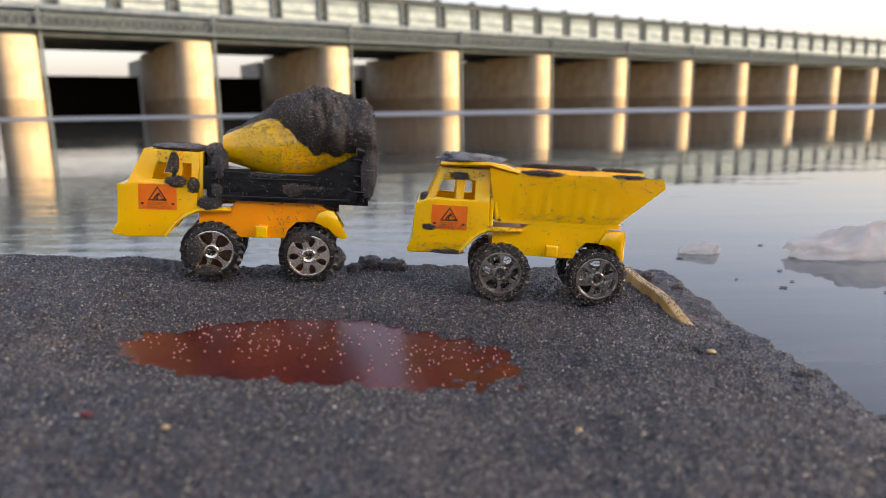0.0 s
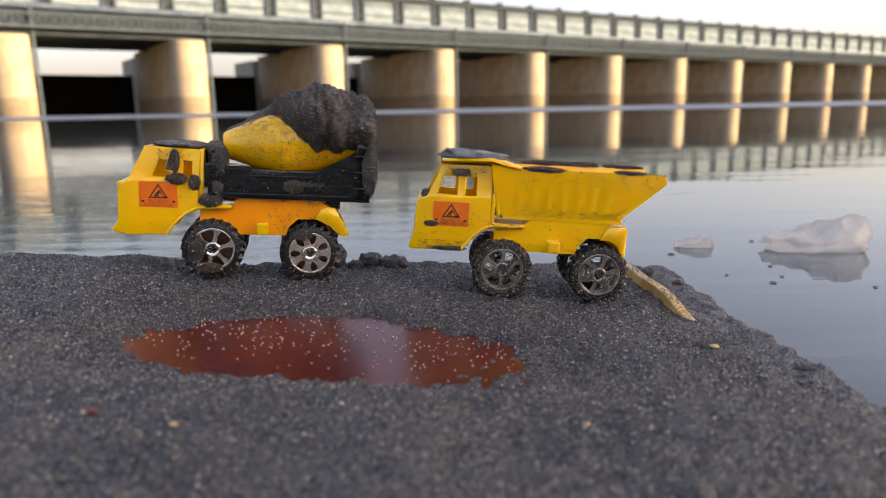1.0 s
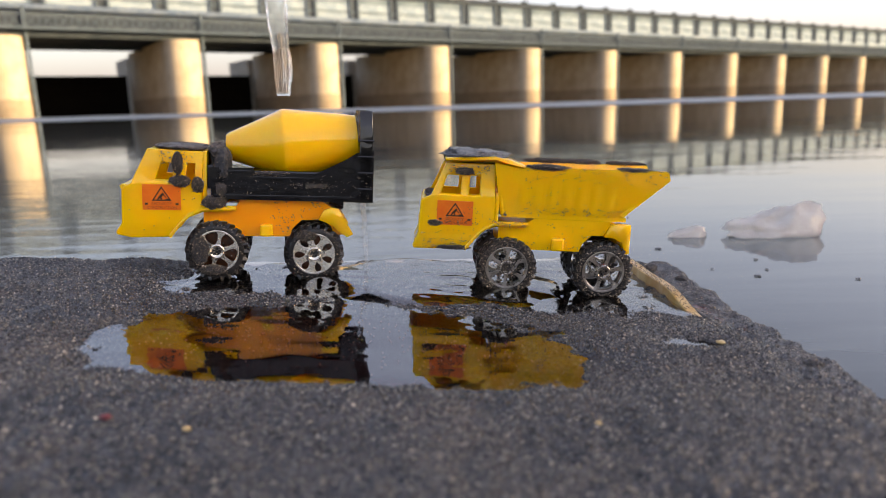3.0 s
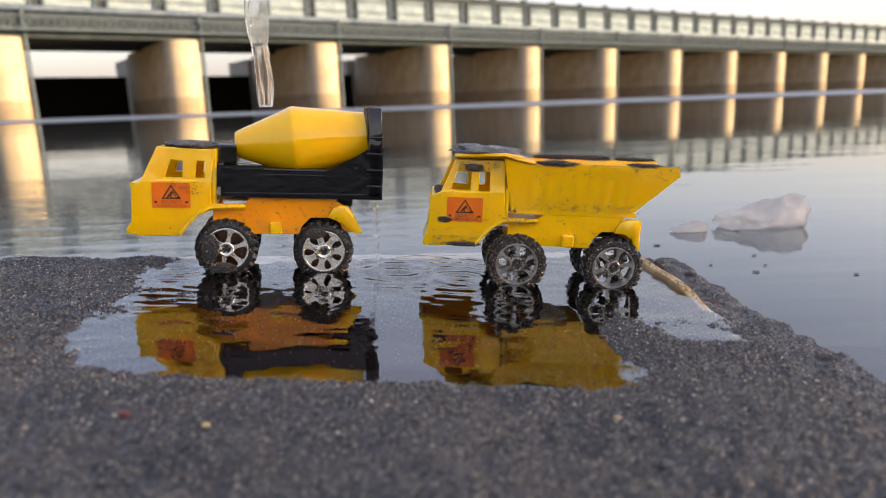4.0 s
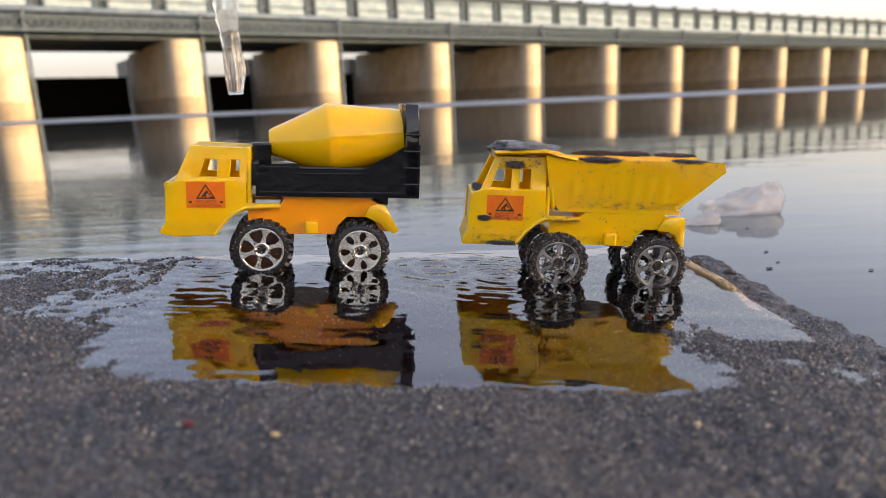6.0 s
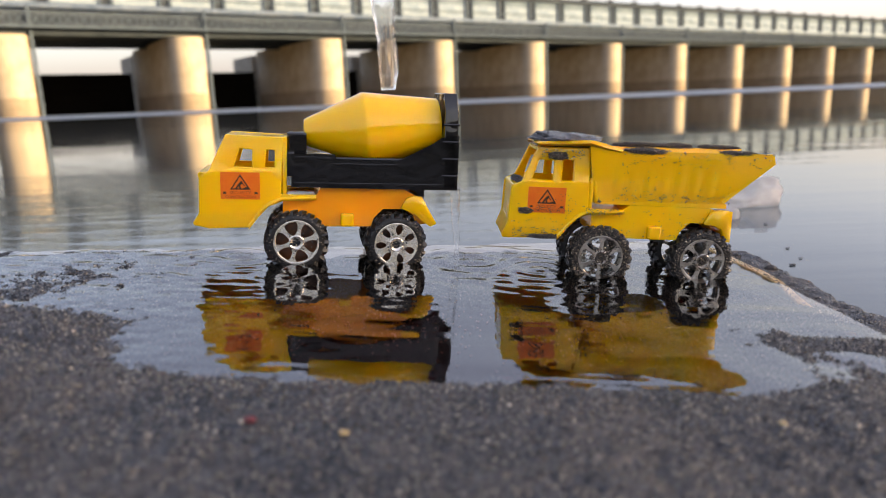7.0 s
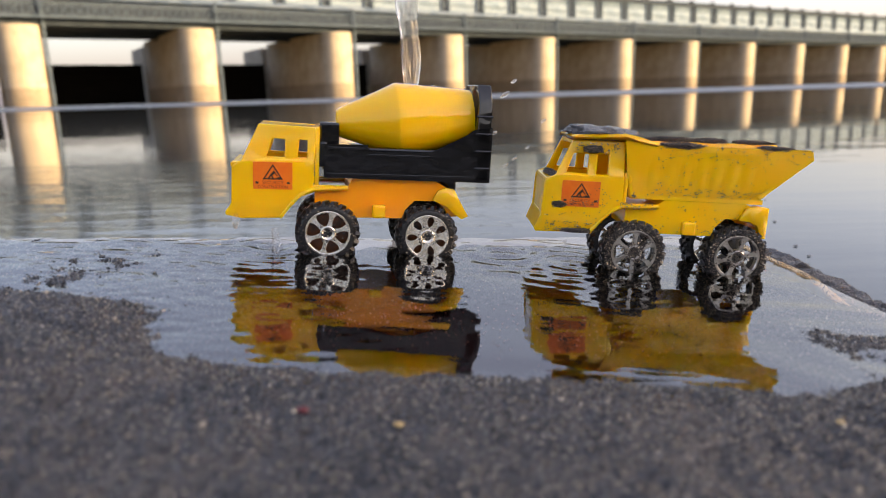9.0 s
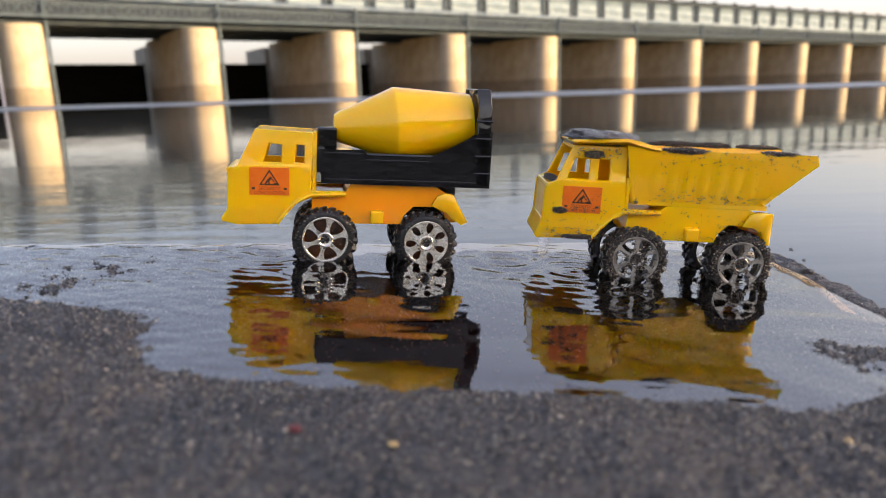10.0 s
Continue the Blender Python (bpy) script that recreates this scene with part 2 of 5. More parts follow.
def plate(bm, outline, holes, y0, y1):
    """A flat panel in x and z with openings through it."""
    t = bmesh.new()
    edges = []
    for loop in (outline, *holes):
        vs = [t.verts.new((x, y0, z)) for x, z in loop]
        edges += [t.edges.new((vs[i], vs[(i + 1) % len(vs)])) for i in range(len(vs))]
    bmesh.ops.triangle_fill(t, use_beauty=True, edges=edges)
    ex = bmesh.ops.extrude_face_region(t, geom=t.faces[:])
    bmesh.ops.translate(t, vec=(0, y1 - y0, 0), verts=[g for g in ex["geom"] if isinstance(g, bmesh.types.BMVert)])
    copy_into(bm, t)


def copy_into(bm, t):
    me = bpy.data.meshes.new("work")
    t.to_mesh(me)
    t.free()
    bm.from_mesh(me)
    bpy.data.meshes.remove(me)


def soften(bm, width, angle=35):
    edges = [e for e in bm.edges if len(e.link_faces) == 2 and e.calc_face_angle(0) > radians(angle)]
    bmesh.ops.bevel(bm, geom=edges, offset=width, segments=2, profile=0.6, affect="EDGES", clamp_overlap=True)


def lathe(bm, profile, n, m=None, close=True):
    """profile: radius and place along the local y axis."""
    rings = []
    for r, y in profile:
        rings.append([bm.verts.new((r * math.cos(2 * math.pi * i / n), y, r * math.sin(2 * math.pi * i / n))) for i in range(n)])
    for a, b in zip(rings, rings[1:]):
        for i in range(n):
            bm.faces.new((a[i], a[(i + 1) % n], b[(i + 1) % n], b[i]))
    if close:
        bm.faces.new(rings[0])
        bm.faces.new(rings[-1])
    vs = [v for r in rings for v in r]
    if m is not None:
        bmesh.ops.transform(bm, matrix=m, verts=vs)
    return vs


def lump(bm, cx, cy, cz, rx, ry, rz, rough=0.35, sub=3, freq=1.6, seed=0, m=None):
    """A knobbly clod."""
    r = bmesh.ops.create_icosphere(bm, subdivisions=sub, radius=1)
    for v in r["verts"]:
        p = v.co.copy()
        k = 1 + rough * noise.noise(p * freq + Vector((seed * 7.3, seed * 3.1, 0))) + rough * 0.5 * noise.noise(p * freq * 3.1 + Vector((seed, 9, 2))) + rough * 0.3 * noise.noise(p * freq * 8 + Vector((seed, 4, 2)))
        v.co = Vector((p.x * rx * k, p.y * ry * k, p.z * rz * k)) + Vector((cx, cy, cz))
    if m is not None:
        bmesh.ops.transform(bm, matrix=m, verts=r["verts"])
    return r["verts"]


def grains(points, size, rng):
    """Many small grains, each a squashed octahedron, as one mesh."""
    verts, faces = [], []
    for p in points:
        s = size * rng.uniform(0.55, 1.5)
        k = len(verts)
        a = rng.uniform(0, 3.14)
        ca, sa = math.cos(a), math.sin(a)
        for dx, dy, dz in ((1, 0, 0), (-1, 0, 0), (0, .8, 0), (0, -.8, 0), (0, 0, .7), (0, 0, -.7)):
            verts.append((p[0] + s * (dx * ca - dy * sa), p[1] + s * (dx * sa + dy * ca), p[2] + s * dz))
        for f in ((0, 2, 4), (2, 1, 4), (1, 3, 4), (3, 0, 4), (2, 0, 5), (1, 2, 5), (3, 1, 5), (0, 3, 5)):
            faces.append(tuple(k + i for i in f))
    return verts, faces


def grain_object(name, points, size, mat, rng, parent=None):
    me = bpy.data.meshes.new(name)
    v, f = grains(points, size, rng)
    me.from_pydata(v, [], f)
    me.materials.append(mat)
    ob = new(name, me)
    if parent is not None:
        ob.parent = parent
    return ob


# ---------------------------------------------------------------- river, unseen shade bank, barrage
def build_river():
    bm = bmesh.new()
    vs = [bm.verts.new(p) for p in ((-900, -200, RIVER), (900, -200, RIVER), (1500, 1500, RIVER), (-1500, 1500, RIVER))]
    bm.faces.new(vs)
    tagged(part("water", bm, RIVERMAT), "calm grey river water with faint ripples", "river", kind="structure")
    # bank out of view, added to keep the low sun off slab and trucks
    bm = bmesh.new()
    prism(bm, [(-5.5, -0.5), (-7.2, 1.32), (-60, 1.4), (-60, -0.5)], -24, 60)
    ob = part("ground", bm, SHADE_BANK)
    ob.matrix_world = pose(0, 0, 0, 0, 0, 158)
    tagged(ob, "unseen earth bank added to shade the slab from the sun", "bank", kind="structure")


build_river()

# barrage frame: s runs along the barrage, d runs downstream away from the eye, z up
BAR = Matrix.Translation((-22.64, 69.85, RIVER)) @ Matrix(((0.8344, -0.5512, 0, 0), (0.5512, 0.8344, 0, 0), (0, 0, 1, 0), (0, 0, 0, 1)))
SPAN, PIERW, TOPZ = 15.0, 3.5, 6.85


def build_pier():
    pier = new("pier")
    bm = bmesh.new()
    # rounded cutwater towards the eye, long wall behind it
    prof = [(-PIERW, 18.5), (-PIERW, 0.9)] + [(-PIERW / 2 + PIERW / 2 * math.cos(a), 0.9 - 1.6 * math.sin(a)) for a in [math.pi * (1 - i / 16) for i in range(1, 16)]] + [(0, 0.9), (0, 18.5)]
    for z0, z1, grow, mat, nm in ((-1.0, 1.5, 0.03, WETBAND, "base"), (1.5, TOPZ, 0.0, CONCRETE, "shaft")):
        bm = bmesh.new()
        a = [bm.verts.new((x + (grow if x > -PIERW / 2 else -grow), y - grow, z0)) for x, y in prof]
        b = [bm.verts.new((x + (grow if x > -PIERW / 2 else -grow), y - grow, z1)) for x, y in prof]
        bm.faces.new(a)
        bm.faces.new(b)
        for i in range(len(a)):
            j = (i + 1) % len(a)
            bm.faces.new((a[i], a[j], b[j], b[i]))
        part(nm, bm, mat, pier, smooth=True, sharp=0.7)
    bm = bmesh.new()
    box(bm, -PIERW + 0.5, -0.5, 22, 30, -1, TOPZ - 0.2)
    part("tail_wall", bm, CONCRETE, pier)
    bm = bmesh.new()
    box(bm, 0.05, 0.3, -0.05, 0.35, -0.5, TOPZ + 2.5)
    part("downpipe", bm, STEEL, pier)
    return tagged(pier, "weathered concrete barrage pier with rounded sunlit nose", "pier", "piers of the barrage")


pier = build_pier()
pier.matrix_basis = BAR @ pose(-3 * SPAN, 0, 0)
for k in range(-2, 24):
    copy_thing(pier, BAR @ pose(k * SPAN, 0, 0))


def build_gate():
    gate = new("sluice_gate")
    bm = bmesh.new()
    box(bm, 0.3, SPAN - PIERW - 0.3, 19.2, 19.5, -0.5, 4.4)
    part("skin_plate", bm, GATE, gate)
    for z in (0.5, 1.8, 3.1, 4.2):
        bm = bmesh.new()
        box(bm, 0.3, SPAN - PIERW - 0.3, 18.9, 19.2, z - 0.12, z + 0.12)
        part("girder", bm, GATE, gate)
    return tagged(gate, "lowered steel sluice gate, near-black for the shaded bay", "gate", "gates of the barrage")


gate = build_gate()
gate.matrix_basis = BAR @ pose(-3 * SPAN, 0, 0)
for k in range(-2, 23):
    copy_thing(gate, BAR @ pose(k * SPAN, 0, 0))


def build_deck():
    deck = new("bridge_deck")
    a, b = -7 * SPAN, 24 * SPAN
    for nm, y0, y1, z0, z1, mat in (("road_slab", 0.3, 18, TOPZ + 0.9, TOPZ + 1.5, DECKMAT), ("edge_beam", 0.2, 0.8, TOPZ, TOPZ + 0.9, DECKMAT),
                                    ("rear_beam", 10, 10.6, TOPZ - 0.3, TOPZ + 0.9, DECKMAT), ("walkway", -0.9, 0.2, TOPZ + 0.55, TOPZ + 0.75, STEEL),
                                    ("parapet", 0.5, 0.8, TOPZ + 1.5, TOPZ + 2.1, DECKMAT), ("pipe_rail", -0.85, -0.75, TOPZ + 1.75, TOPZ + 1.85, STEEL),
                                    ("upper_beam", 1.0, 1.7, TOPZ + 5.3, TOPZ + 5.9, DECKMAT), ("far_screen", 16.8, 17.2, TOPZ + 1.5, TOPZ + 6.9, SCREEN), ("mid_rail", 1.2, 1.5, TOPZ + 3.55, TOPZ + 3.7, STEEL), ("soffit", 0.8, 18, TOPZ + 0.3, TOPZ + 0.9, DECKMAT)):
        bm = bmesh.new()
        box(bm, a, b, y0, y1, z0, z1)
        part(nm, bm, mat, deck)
    bm = bmesh.new()
    r = lathe(bm, [(0.28, a), (0.28, b)], 12, Matrix.Translation((0, 1.0, TOPZ + 2.55)) @ Matrix.Rotation(radians(-90), 4, "Z"))
    part("pipeline", bm, BLUE, deck, "pale blue water pipe", smooth=True)
    bm = bmesh.new()
    s = a
    while s < 16 * SPAN:
        for q in (0, 1):
            box(bm, -0.04, 0.04, -0.85, -0.77, 0, 1.55, Matrix.Translation((s, 0, TOPZ + 0.5)) @ Matrix.Rotation(radians(40 if q else -40), 4, "Y"))
        box(bm, s - 0.05, s + 0.05, -0.86, -0.76, TOPZ + 0.5, TOPZ + 1.8)
        s += 1.25
    tagged(part("lattice_rail", bm, STEEL, deck), kind="stuff")
    return tagged(deck, "long grey concrete and steel barrage deck with railings", "bridge")


deck = build_deck()
deck.matrix_basis = BAR


def build_panel():
    p = new("deck_panel")
    w = 2.1
    bm = bmesh.new()
    box(bm, -w, w, 1.3, 1.45, TOPZ + 2.9, TOPZ + 4.5)
    soften(bm, 0.04)
    part("sheet", bm, BLUE, p)
    for x in (-w, w):
        bm = bmesh.new()
        box(bm, x - 0.12, x + 0.12, 1.1, 1.6, TOPZ + 1.5, TOPZ + 5.7)
        part("post", bm, STEEL, p)
    bm = bmesh.new()
    lump(bm, w, 1.35, TOPZ + 6.0, 0.6, 0.3, 0.25, 0.2, 2)
    part("winch_cover", bm, GATE, p)
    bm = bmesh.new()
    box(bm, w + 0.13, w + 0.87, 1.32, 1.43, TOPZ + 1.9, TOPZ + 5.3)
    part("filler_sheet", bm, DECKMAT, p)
    bm = bmesh.new()
    box(bm, -w + 0.12, w - 0.12, 1.32, 1.43, TOPZ + 1.9, TOPZ + 2.88)
    box(bm, -w + 0.12, w - 0.12, 1.32, 1.43, TOPZ + 4.52, TOPZ + 5.3)
    part("mesh_infill", bm, SCREEN, p)
    return tagged(p, "pale blue metal panel between grey posts", "panel", "panels along the deck")


panel = build_panel()
panel.matrix_basis = BAR @ pose(-3.5 * SPAN, 0, 0)
for k in range(1, 66):
    copy_thing(panel, BAR @ pose(-3.5 * SPAN + k * 5.2, 0, 0))

def build_minibus():
    bus = new("minibus")
    bm = bmesh.new()
    prism(bm, [(-2.6, 0.4), (2.6, 0.4), (2.6, 2.5), (2.3, 2.75), (-2.0, 2.75), (-2.45, 1.6), (-2.6, 1.4)], -1.0, 1.0)
    soften(bm, 0.12)
    part("body", bm, LIME, bus, "lime yellow van body")
    for i in range(3):
        bm = bmesh.new()
        box(bm, -1.8 + i * 1.4, -0.6 + i * 1.4, -1.03, 1.03, 1.55, 2.2)
        part("window", bm, GATE, bus)
    for x in (-1.7, 1.7):
        for y in (-0.95, 0.95):
            bm = bmesh.new()
            lathe(bm, [(0.36, y - 0.12), (0.36, y + 0.12)], 16, Matrix.Translation((x, 0, 0.36)))
            part("wheel", bm, RUBBER, bus)
    return tagged(bus, "lime yellow minibus driving over the barrage", "minibus")


minibus = build_minibus()


def build_ripple_band():
    m, nt, b = material("wind_ruffled_water", 0.33)
    b.inputs["Base Color"].default_value = (0.035, 0.045, 0.055, 1)
    bump(nt, b, noise_node(nt, coords(nt), 9, 4), 0.6, 0.05)
    verts, faces = [], []
    for i in range(90):
        x = -40 + i * 1.6
        y0 = 9.6 + 0.01 * x + 0.4 * math.sin(i * 0.9)
        y1 = 30 + 0.2 * x + 1.2 * math.sin(i * 0.5 + 1)
        verts += [(x, y0, RIVER + 0.004), (x, max(y1, y0 + 3), RIVER + 0.004)]
    faces = [(2 * i, 2 * i + 2, 2 * i + 3, 2 * i + 1) for i in range(89)]
    me = bpy.data.meshes.new("band")
    me.from_pydata(verts, [], faces)
    me.materials.append(m)
    tagged(new("water", me), "pale band of wind-ruffled river water", "water", kind="structure")


build_ripple_band()


# ---------------------------------------------------------------- slab and sand
def back_edge(x):
    return 0.040 + 0.24 * x + 0.0015 * math.sin(x * 130) + 0.001 * math.sin(x * 310 + 1)


def right_edge(y):
    return 0.1155 + 0.0012 * math.sin(y * 160) + 0.0008 * math.sin(y * 410 + 2)


def blend(a, b, v):
    t = min(1, max(0, (v - a) / (b - a)))
    return t * t * (3 - 2 * t)


def basin(x, y):
    """Signed measure of the bare hollow: below 0 inside."""
    cx, cy = -0.018, -0.064
    e = ((x - cx) / 0.050) ** 2 + ((y - cy - 0.004 * math.cos((x - cx) * 40)) / 0.0245) ** 2
    return math.sqrt(e) - 1


def sand_height(x, y):
    """Height of the sand over the slab frame's zero, in metres."""
    n1 = noise.noise(Vector((x * 45, y * 45, 1.7)))
    n2 = noise.noise(Vector((x * 160, y * 160, 4.2)))
    n3 = noise.noise(Vector((x * 600, y * 600, 8.1)))
    n4 = noise.noise(Vector((x * 280, y * 280, 6.3)))
    h = 0.0004 + 0.0008 * n1 + 0.00070 * n2 + 0.00050 * n4
    h += 0.0042 * blend(-0.084, -0.108, y)                        # towards the eye
    h += 0.0050 * blend(-0.082, -0.125, x) * blend(-0.055, -0.075, y) + 0.0016 * blend(-0.068, -0.098, x)
    b = basin(x, y)
    h -= 0.0034 * blend(0.50, -0.25, b + 0.05 * n2)
    h += 0.0020 * blend(0.036, 0.062, x) * blend(-0.028, -0.060, y)
    h -= 0.0048 * math.exp(-(((x - 0.079) / 0.009) ** 2 + ((y + 0.053) / 0.006) ** 2))
    h += 0.0018 * math.exp(-(((x - 0.081) / 0.012) ** 2 + ((y + 0.066) / 0.005) ** 2))
    h -= 0.0024 * math.exp(-(((x - 0.041) / 0.0035) ** 2 + ((y + 0.0475) / 0.0025) ** 2))
    h += 0.00058 * n3 * (1 - 0.75 * blend(0.088, 0.096, x))
    h -= 0.0009 * blend(-0.035, -0.012, y) * blend(-0.105, -0.085, x)
    h -= 0.0010 * math.exp(-(((x - 0.05) / 0.036) ** 2 + ((y - 0.002) / 0.03) ** 2)) + 0.0004 * math.exp(-(((x + 0.05) / 0.036) ** 2 + ((y - 0.005) / 0.03) ** 2))
    h += 0.0009 * blend(0.0925, 0.097, x) * (math.sin(y * 900 + x * 500 + 5 * noise.noise(Vector((x * 90, y * 90, 2)))) * 0.5 - 1.6)
    # worn rims
    h -= 0.006 * blend(0.006, 0.0, right_edge(y) - x) + 0.006 * blend(0.005, 0.0, back_edge(x) - y)
    return h


def build_ground():
    bm = bmesh.new()
    outline = [(-0.42, -0.36), (0.100, -0.36), (0.100, back_edge(0.100) - 0.008), (-0.42, back_edge(-0.42) - 0.008)]
    a = [bm.verts.new((x, y, -0.0022)) for x, y in outline]
    b = [bm.verts.new((x * 0.98, y * 0.98, -0.06)) for x, y in outline]
    bm.faces.new(a)
    bm.faces.new(b)
    for i in range(4):
        bm.faces.new((a[i], a[(i + 1) % 4], b[(i + 1) % 4], b[i]))
    soften(bm, 0.001)
    ob = part("pavement", bm, REDSLAB)
    ob.matrix_world = BED
    tagged(ob, "reddish slab showing through wet sand", "slab", kind="structure")
    # sand sheet, finer where the trucks stand
    nx, ny = 420, 300
    verts, faces = [], []
    gx = [-0.40 + 0.2 * i / 50 for i in range(50)] + [-0.2 + 0.3155 * i / (nx - 51) for i in range(nx - 50)]
    for j in range(ny):
        v = j / (ny - 1)
        for i, x in enumerate(gx):
            y = -0.33 + (back_edge(x) + 0.33) * (1 - (1 - v) ** 1.5)
            xx = x + (right_edge(y) - 0.1155) * blend(0.085, 0.1155, x)
            verts.append((xx, y, sand_height(xx, y)))
    for j in range(ny - 1):
        for i in range(nx - 1):
            k = j * nx + i
            faces.append((k, k + 1, k + nx + 1, k + nx))
    # skirts that hang over the rims
    rim = [(ny - 1) * nx + i for i in range(nx)] + [j * nx + nx - 1 for j in range(ny - 2, -1, -1)]
    base = len(verts)
    for k in rim:
        x, y, z = verts[k]
        verts.append((x + 0.001, y + 0.001, z - 0.03))
    for i in range(len(rim) - 1):
        faces.append((rim[i], rim[i + 1], base + i + 1, base + i))
    me = bpy.data.meshes.new("sand")
    me.from_pydata(verts, [], faces)
    me.materials.append(SAND)
    for p in me.polygons:
        p.use_smooth = True
    ob = new("ground", me)
    ob.matrix_world = BED
    tagged(ob, "wet dark grey sand spread over a slab", "sand", kind="structure")


build_ground()


def build_film():
    """The shallow water that gathers on the slab."""
    nx, ny = 330, 200
    verts, faces = [], []
    for j in range(ny):
        for i in range(nx):
            x = -0.20 + 0.2855 * i / (nx - 1)
            y0, y1 = -0.105, back_edge(x) - 0.003
            y = y0 + (y1 - y0) * j / (ny - 1)
            x += 0.0062 * (0.043 - y) / 0.11 * blend(0.05, 0.0855, x)
            z = 0.00028 * noise.noise(Vector((x * 32, y * 55, 0))) + 0.00016 * noise.noise(Vector((x * 80, y * 190, 5))) * blend(-0.06, 0.0, y)
            for cx, cy, w in ((-0.088, 0.004, 900), (-0.010, 0.008, 800), (0.012, 0.000, 950), (0.072, -0.070, 420)):
                r = math.hypot(x - cx, y - cy)
                z += 0.00022 * math.sin(r * w) * math.exp(-r * 62)
            z += 0.00018 * noise.noise(Vector((x * 170, y * 320, 3))) * blend(-0.045, -0.095, x)
            verts.append((x, y, z))
    for j in range(ny - 1):
        for i in range(nx - 1):
            k = j * nx + i
            faces.append((k, k + 1, k + nx + 1, k + nx))
    me = bpy.data.meshes.new("film")
    me.from_pydata(verts, [], faces)
    me.materials.append(FILM)
    for p in me.polygons:
        p.use_smooth = True
    ob = new("puddle", me)
    return tagged(ob, "clear shallow puddle spreading over the sand", "water", kind="structure")


puddle = build_film()


def build_trickle():
    """Water that first wets the sand between the trucks."""
    nx, ny = 150, 110
    verts, faces = [], []
    for j in range(ny):
        for i in range(nx):
            u, v = -1 + 2 * i / (nx - 1), -1 + 2 * j / (ny - 1)
            x, y = 0.004 + 0.052 * u, 0.004 + 0.036 * v
            y = min(y, back_edge(x) - 0.002)
            q = u * u + v * v + 0.3 * noise.noise(Vector((u * 2.5, v * 2.5, 7)))
            z = 0.00012 * noise.noise(Vector((x * 120, y * 260, 1))) + 0.0001 * math.sin(math.hypot(x - 0.012, y) * 1100) * math.exp(-60 * math.hypot(x - 0.012, y)) - 0.0022 * blend(0.45, 1.0, q)
            verts.append((x, y, z))
    for j in range(ny - 1):
        for i in range(nx - 1):
            k = j * nx + i
            faces.append((k, k + 1, k + nx + 1, k + nx))
    me = bpy.data.meshes.new("trickle")
    me.from_pydata(verts, [], faces)
    me.materials.append(FILM)
    for p in me.polygons:
        p.use_smooth = True
    return tagged(new("puddle", me), "first thin water spreading between the trucks", "water", kind="structure")


trickle = build_trickle()


# ---------------------------------------------------------------- toy trucks
R_WHEEL = 9.4 * MM


def tread_mesh():
    bm = bmesh.new()
    box(bm, -0.7 * MM, 0.7 * MM, -1.75 * MM, 1.75 * MM, -0.62 * MM, 0.62 * MM)
    for v in bm.verts:
        if v.co.x > 0:
            v.co.y *= 0.82
            v.co.z *= 0.72
    me = bpy.data.meshes.new("tread_block")
    bm.to_mesh(me)
    bm.free()
    me.materials.append(RUBBER)
    return me


TREAD = tread_mesh()


